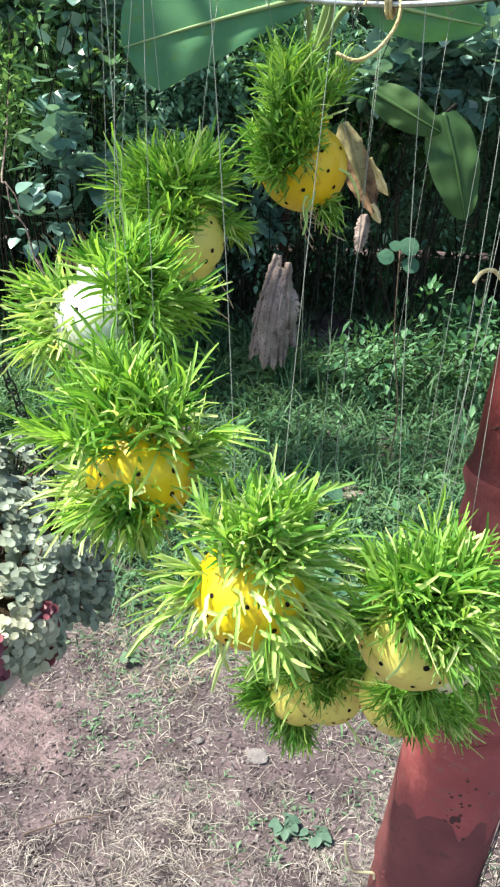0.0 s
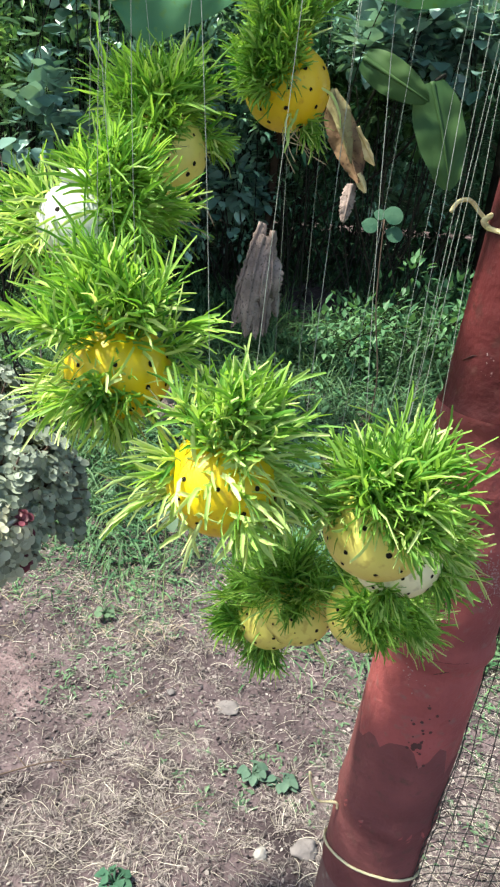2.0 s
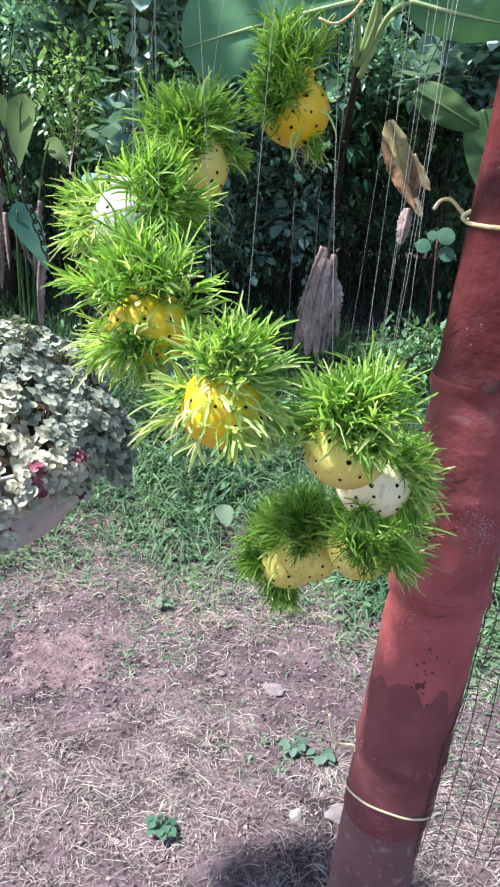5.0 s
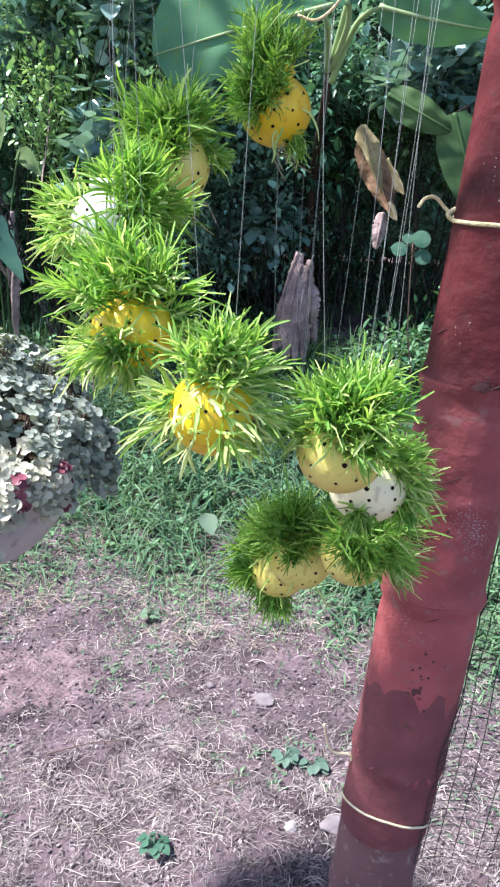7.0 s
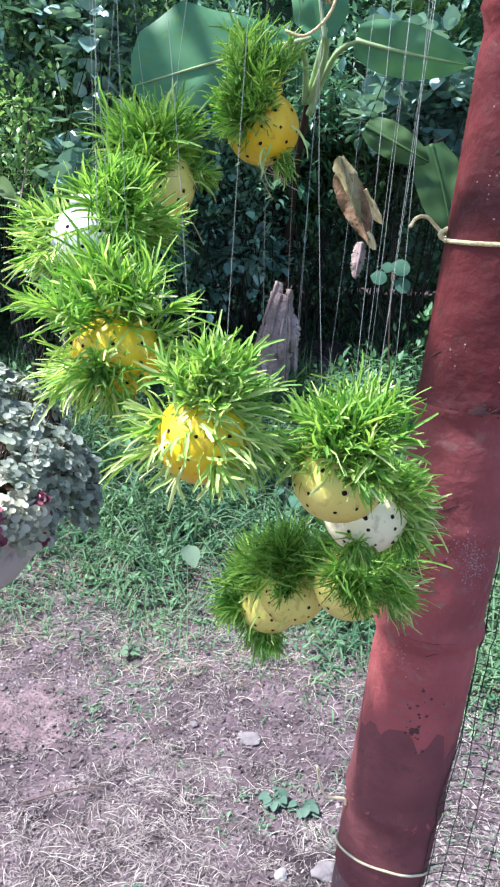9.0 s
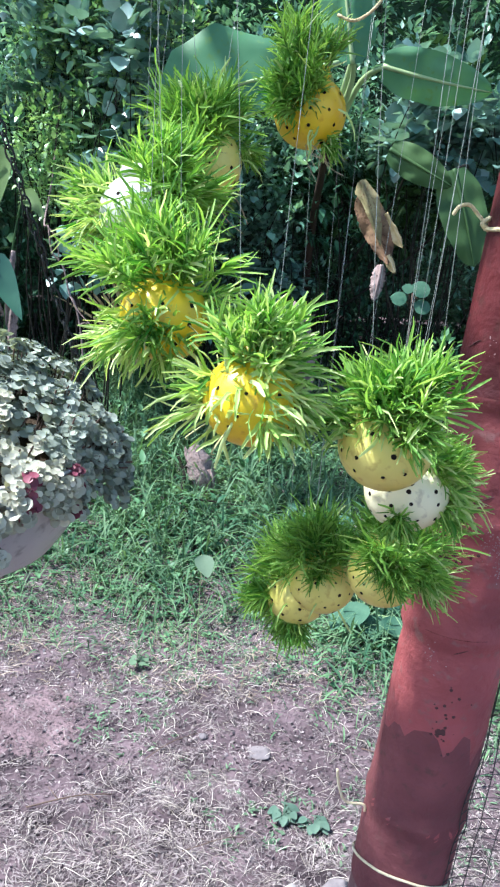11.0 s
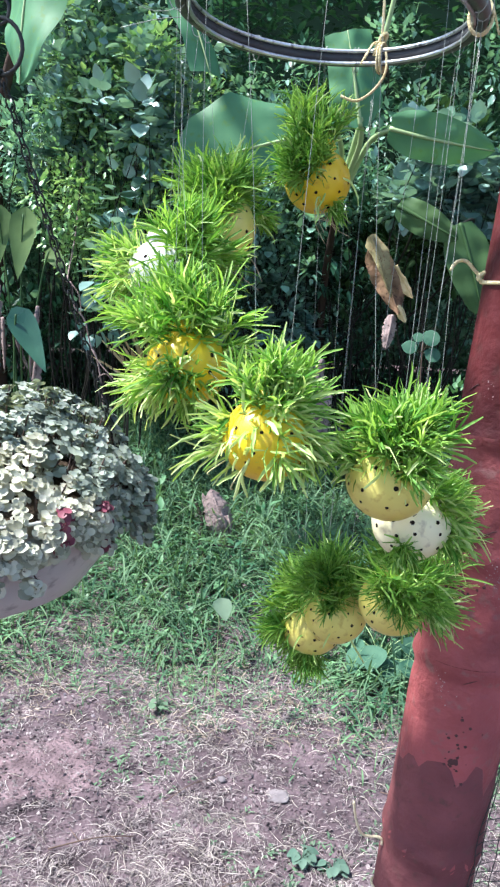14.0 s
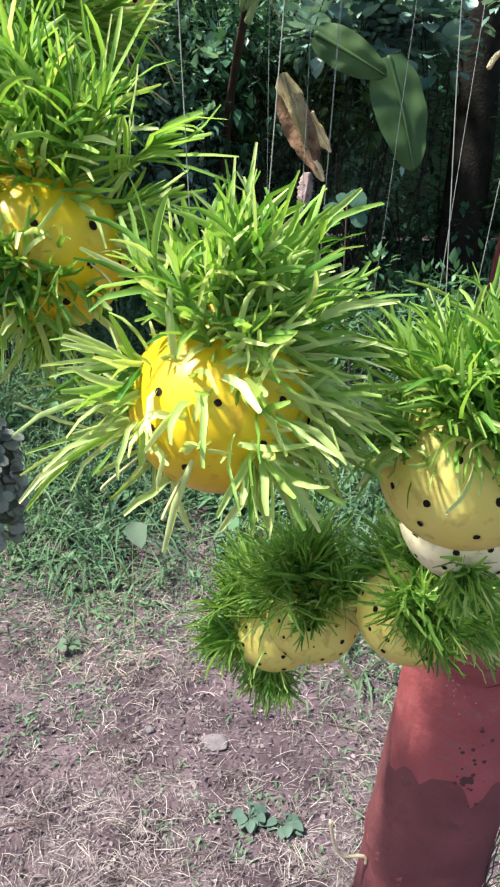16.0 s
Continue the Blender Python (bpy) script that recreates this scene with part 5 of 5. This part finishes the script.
# ---- shrubs behind ----
def shrub(at, radius, height, low, count, size, m, seed, label, round_leaf=False):
    """Stems with a crown of separate leaves in clumps, thinner inside, with gaps."""
    r = random.Random(seed)
    t = thing("shrub", (at[0], at[1], ground_height(*at)), label, "shrub", "shrubs behind the garden")
    tips = []
    for k in range(8):
        a, q = r.uniform(0, 6.28), radius * math.sqrt(r.random()) * 0.9
        h = r.uniform(low + 0.2, height)
        tip = Vector((q * math.cos(a), q * math.sin(a), h))
        pts = curve_pts([(q * 0.5 * math.cos(a + 1), q * 0.5 * math.sin(a + 1), -0.05), (tip.x * 0.7 + r.uniform(-0.25, 0.25), tip.y * 0.7, h * r.uniform(0.35, 0.6)), tip], 5)
        part("stem", Shape().tube(pts, [0.006 - 0.0004 * i for i in range(len(pts))], 6), M_BARK, t)
        tips += pts[4:]
    s = Shape()
    clumps = []
    while len(clumps) < max(14, count // 28):
        c = r.choice(tips) + away(-0.9, 0.9, r) * radius * 0.45 * r.random() ** 0.5
        if c.z > low:
            clumps.append((c, r.uniform(0.07, 0.17), away(-0.2, 0.9, r)))
    for k in range(count):
        c, q, way = clumps[k % len(clumps)]
        p = c + away(-1, 1, r) * q * r.random() ** 0.4
        d = (p - c).normalized() + Vector((0, -0.25, 0.1)) + way * 0.3
        L = size * r.uniform(0.55, 1.3)
        s.leaf(p, d, L, L * r.uniform(0.42, 0.62) * (1.6 if round_leaf else 1), r.uniform(0.2, 0.9), 5 if round_leaf else 3, 0.12, -0.5 if round_leaf else 0.0)
    part("crown", s, m, t, kind="stuff")
    return t


# Rows with M_WOODS carry the leaf colour darkened for shade.
BUSHES = [
    ((-2.14, 4.75), 0.9, 2.4, 0.6, 2600, 0.079, M_SHRUB, False), ((-1.02, 4.85), 0.68, 2.35, 0.9, 2700, 0.058, M_SHRUB2, False),
    ((-0.39, 4.85), 0.62, 2.05, 0.2, 2900, 0.061, M_SHRUB, False), ((-0.28, 5.5), 0.79, 3.7, 0.6, 2600, 0.068, M_WOODS, False),
    ((0.23, 5.2), 0.63, 2.2, 0.08, 2200, 0.057, M_WOODS, False), ((0.85, 5.25), 0.68, 3.5, 0.14, 3000, 0.064, M_SHRUB, False),
]
CLIMBERS = [
    ((1.0, 4.6), 0.36, 1.8, 1.35, 320, 0.095, M_VINE, True), ((1.71, 5.25), 0.8, 3.4, 0.05, 2600, 0.068, M_WOODS, False),
    ((2.48, 4.75), 0.83, 3.1, 0.05, 2200, 0.077, M_SHRUB, False), ((-0.91, 4.7), 0.42, 2.3, 1.45, 650, 0.062, M_VINE, True),
    ((-3.07, 5.25), 1.02, 3.5, 0.05, 2200, 0.08, M_SHRUB, False), ((3.3, 5.25), 1.02, 3.5, 0.05, 2000, 0.08, M_SHRUB, False),
    ((-1.35, 4.7), 0.55, 2.4, 1.5, 700, 0.085, M_VINE, True), ((-1.18, 4.7), 0.42, 2.9, 1.4, 1700, 0.058, M_SHRUB2, False),
    ((-0.10, 4.65), 0.26, 0.95, 0.45, 160, 0.08, M_VINE, True), ((-1.28, 4.6), 0.42, 2.7, 1.75, 800, 0.055, M_SHRUB2, False),
    ((-0.86, 3.85), 0.22, 2.0, 0.9, 240, 0.085, M_VINE, True), ((-1.62, 4.4), 0.4, 2.2, 1.4, 900, 0.055, M_SHRUB, False), ((-1.15, 5.0), 0.6, 1.8, 0.3, 1700, 0.06, M_WOODS, False), ((-1.7, 4.6), 0.5, 1.6, 0.3, 1200, 0.06, M_WOODS, False), ((-1.15, 4.55), 0.5, 2.8, 1.9, 700, 0.07, M_VINE, True), ((0.4, 5.05), 0.5, 2.1, 1.1, 900, 0.055, M_SHRUB, False), ((0.3, 4.85), 0.5, 1.75, 0.75, 330, 0.085, M_BROAD, False), ((0.85, 4.85), 0.5, 2.2, 0.8, 420, 0.09, M_BROAD, False), ((0.0, 4.6), 0.3, 1.5, 0.9, 160, 0.05, M_SHRUB, True), ((0.42, 4.55), 0.36, 1.8, 0.9, 330, 0.075, M_WOODS, False), ((-0.98, 4.5), 0.4, 2.3, 1.7, 900, 0.05, M_SHRUB2, False), ((-1.22, 4.1), 0.30, 1.85, 1.15, 700, 0.045, M_SHRUB2, False), ((0.85, 4.5), 0.45, 1.85, 1.4, 260, 0.09, M_VINE, True), ((-0.58, 4.35), 0.2, 1.2, 0.95, 90, 0.08, M_VINE, True), ((-0.3, 4.75), 0.4, 2.2, 1.0, 900, 0.05, M_SHRUB, False), ((-0.6, 4.5), 0.45, 1.75, 0.45, 1300, 0.05, M_SHRUB, False), ((-0.05, 4.7), 0.35, 1.3, 0.35, 700, 0.05, M_SHRUB, False),
]
for k, (at, rad, hi, low, cnt, size, m, rd) in enumerate(BUSHES + CLIMBERS):
    shrub(at, rad, hi, low, int(cnt * 1.8), size, m, 60 + k, "dense dark green shrub with glossy oval leaves" if not rd else "climbing shrub with round bluish-green leaves", rd)


shrub((0.80, 3.95), 0.34, 0.36, 0.0, 620, 0.055, M_WEED, 97, "low bushy green weeds before the dark shrubs")
shrub((1.25, 4.1), 0.40, 0.45, 0.0, 620, 0.06, M_WEED, 98, "low bushy green weeds before the dark shrubs")


def build_trunk():
    t = thing("tree", (1.75, 5.0, ground_height(1.75, 5.0)), "dark tree trunk rising through the shrubs", "tree")
    pts = curve_pts([(0, 0, -0.05), (0.02, 0, 0.8), (-0.02, 0, 1.9), (0.03, 0.05, 3.2), (0.0, 0.1, 5.0)], 8)
    part("trunk", Shape().tube(pts, [0.15 - 0.002 * k for k in range(len(pts))], 16), M_BARK, t)
    for k, (z, x) in enumerate(((2.9, -0.7), (3.6, 0.8), (4.2, -0.5))):
        part("limb", Shape().tube(curve_pts([(0, 0.04, z), (x * 0.5, 0.1, z + 0.35), (x, 0.1, z + 0.9)], 5), [0.06 - 0.004 * j for j in range(11)], 8), M_BARK, t)
    r, s = random.Random(79), Shape()
    for k in range(3500):
        c = away(-1, 1, r) * r.random() ** 0.4
        L = r.uniform(0.06, 0.11)
        s.leaf(Vector((c.x * 1.1, c.y * 0.9, 4.6 + c.z * 0.9)), away(-0.6, 0.5, r), L, L * 0.5, 0.6, 3, 0.15, 0.0)
    part("crown", s, M_SHRUB, t, kind="stuff")


build_trunk()


def build_undergrowth():
    r, far, near = random.Random(78), Shape(), Shape()
    for k in range(19000):
        x, y = r.gauss(0, 2.2), r.uniform(2.7, 7.0)
        L = r.uniform(0.04, 0.10)
        if abs(x - 0.55) < 0.3 and abs(y - 4.65) < 0.3:
            continue
        h = (0.42 if y > 4.6 else 0.22 if y > 3.0 else 0.16) * r.random() ** 1.6 * (0.6 + noise.noise(Vector((x * 2, y * 2, 4))))
        if y < 4.6 and k % 5 < 3:
            near.leaf((x, y, ground_height(x, y) + max(0, h) * 0.5), away(0.2, 0.95, r), L * 1.5, L * 0.11, 1.6, 4, 0.25, 0.2)
        else:
            (near if y < 4.6 else far).leaf((x, y, ground_height(x, y) + max(0, h)), away(0.0, 0.9, r), L, L * 0.38, 0.8, 3, 0.15, 0.0)
    tagged(part("undergrowth", far, M_WOODS), "low undergrowth beneath the shrubs in a shaded leaf colour", "undergrowth", kind="stuff")
    tagged(part("tall_weeds", near, M_WEED), "taller weeds along the foot of the shrubs", "weeds", kind="stuff")


build_undergrowth()


def build_far_woods():
    """Trees close together behind the shrubs."""
    r, s = random.Random(77), Shape()
    for k in range(26000):
        x, y = r.uniform(-5.5, 5.5), r.uniform(5.8, 7.2)
        z = r.uniform(0.1, 5.5)
        L = r.uniform(0.07, 0.16)
        s.leaf((x, y, z), away(-0.6, 0.6, r) + Vector((0, -0.5, 0)), L, L * 0.55, 0.5, 2, 0.15, 0.0)
    tagged(part("far_woods", s, M_WOODS), "dense foliage of trees behind shrubs in a shaded leaf colour", "trees", kind="stuff")
    # Curved near-black sheet paints the shade between the far trees.
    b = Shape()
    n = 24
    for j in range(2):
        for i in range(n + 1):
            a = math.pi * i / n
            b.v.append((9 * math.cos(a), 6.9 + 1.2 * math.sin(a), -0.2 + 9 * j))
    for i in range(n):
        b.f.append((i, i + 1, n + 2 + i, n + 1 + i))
    tagged(part("backdrop", b, M_DEEP), "plain sheet coloured as dark shade deep in the woods", "backdrop", kind="structure")


build_far_woods()


# ---- small things ----
def dried_palm():
    at = Vector((-0.87, 4.42, ground_height(-0.87, 4.42)))
    t = thing("dried_palm", at, "dried yellow-brown fan palm leaf standing at the shrubs", "palm leaf")
    foot = Vector((0.10, 0.0, 0.20))
    part("stalk", Shape().tube(curve_pts([(0.06, 0.02, -0.04), (0.04, 0.0, 0.1), foot], 5), 0.008, 7), M_PALM, t)
    r = random.Random(91)
    for k in range(11):
        u = k / 10
        tip = Vector((-0.46 + 0.50 * u, -0.05 + r.uniform(-0.04, 0.04), 0.40 + 0.10 * math.sin(2.6 * u) + r.uniform(-0.03, 0.03)))
        s = Shape().leaf(foot, tip, tip.length * r.uniform(0.9, 1.15), r.uniform(0.018, 0.028), r.uniform(0.0, 0.35), 8, 0.8, 0.15, Vector((0.2 * (u - 0.5), -1, 0.3)))
        part("leaflet", s, M_PALM, t)
    return t


dried_palm()


def fallen_leaf(at, tip, width, seed, label):
    t = thing("fallen_leaf", (at[0], at[1], ground_height(at[0], at[1])), label, "leaf", "fallen leaves")
    banana_leaf(t, (at[0], at[1], t.location.z + at[2]), (tip[0], tip[1], ground_height(tip[0], tip[1]) + tip[2]), width, (0.1, -0.8, 0.6), 0.03, "blade", M_HUSK, M_HUSK, 0.45, seed, cup=0.9)
    r = random.Random(seed)
    for k in range(4):
        lean = Vector((r.uniform(-0.07, 0.07), r.uniform(-0.05, 0.05), r.uniform(-0.03, 0.05)))
        foot = Vector((at[0], at[1], t.location.z + at[2]))
        end = Vector((tip[0], tip[1], ground_height(tip[0], tip[1]) + tip[2]))
        banana_leaf(t, foot.lerp(end, 0.15) + lean * 0.5, foot.lerp(end, r.uniform(0.6, 0.95)) + lean * 1.4, width * r.uniform(0.3, 0.6), (r.uniform(-0.9, 0.9), -0.8, 0.4), 0.02, "torn_fold", M_HUSK, M_HUSK, 0.5, seed * 3 + k, cup=r.uniform(0.6, 1.6))


fallen_leaf((-0.20, 3.30, 0.02), (-0.30, 3.34, 0.26), 0.14, 21, "withered grey leaf standing curled in the grass")
fallen_leaf((0.40, 3.05, 0.01), (0.62, 3.1, 0.05), 0.08, 22, "withered grey leaf lying in the weeds")


def twig(a, b, bend, radius, seed):
    r = random.Random(seed)
    a, b = Vector(a), Vector(b)
    a.z, b.z = ground_height(a.x, a.y) + 0.006, ground_height(b.x, b.y) + 0.01
    t = thing("twig", a, "thin dry twig lying on bare soil", "twig", "twigs on the soil")
    mid = (a + b) / 2 + Vector((bend, bend * 0.4, 0.012))
    pts = [p - a for p in curve_pts([a, mid, b], 6)]
    part("stick", Shape().tube(pts, [radius * (1 - 0.05 * k) for k in range(len(pts))], 6), M_TWIG, t)
    for k in (4, 8):
        e = pts[k] + Vector((r.uniform(-0.05, 0.05), r.uniform(-0.05, 0.05), 0.006))
        part("side_shoot", Shape().tube([pts[k], e], [radius * 0.6, radius * 0.3], 5), M_TWIG, t)


twig((-0.46, 1.40, 0), (-0.25, 1.47, 0), 0.01, 0.0026, 1)
twig((-0.20, 1.62, 0), (-0.02, 1.78, 0), -0.02, 0.0016, 2)
twig((-0.05, 1.30, 0), (0.10, 1.36, 0), 0.02, 0.0015, 3)
twig((0.42, 1.75, 0), (0.62, 1.60, 0), 0.02, 0.0018, 4)


def fallen_branch():
    a = Vector((-0.41, 3.59, ground_height(-0.41, 3.59) + 0.05))
    t = thing("fallen_branch", a, "dark forked branch lying among the weeds", "branch")

    def stick(pts, r0):
        pts = curve_pts([Vector((x, y, ground_height(x, y) + h)) - a for x, y, h in pts], 6)
        return Shape().tube(pts, [r0 * (1 - 0.6 * k / len(pts)) for k in range(len(pts))], 7)

    part("limb", stick([(-0.41, 3.59, 0.05), (-0.34, 3.35, 0.09), (-0.32, 3.16, 0.08), (-0.19, 2.82, 0.04)], 0.012), M_BARK, t)
    for pts in ([(-0.32, 3.16, 0.08), (-0.2, 3.12, 0.1), (-0.02, 3.15, 0.07)], [(-0.35, 3.4, 0.09), (-0.25, 3.45, 0.14), (-0.2, 3.4, 0.16)], [(-0.28, 3.05, 0.06), (-0.36, 2.95, 0.05), (-0.38, 2.86, 0.03)]):
        part("side_branch", stick(pts, 0.007), M_BARK, t)


fallen_branch()


def loose_wire():
    o = wheel_pt(radians(176), WR + 0.002)
    t = thing("loose_wire", o, "springy loop of thin wire on the rim", "wire")
    pts = [Vector((-0.022 + 0.026 * math.cos(q), -0.004 * q, 0.004 - 0.012 * math.sin(q))) for q in np.linspace(0.2, 5.6, 22)]
    part("wire_loop", Shape().tube(curve_pts([(0, 0, 0)] + pts, 2), 0.0004, 5), M_THREAD, t)
    part("wire_end", Shape().tube(curve_pts([(0.005, 0, -0.012), (-0.02, -0.01, -0.018), (-0.062, -0.02, -0.032)], 4), 0.0005, 5), M_THREAD, t)


loose_wire()
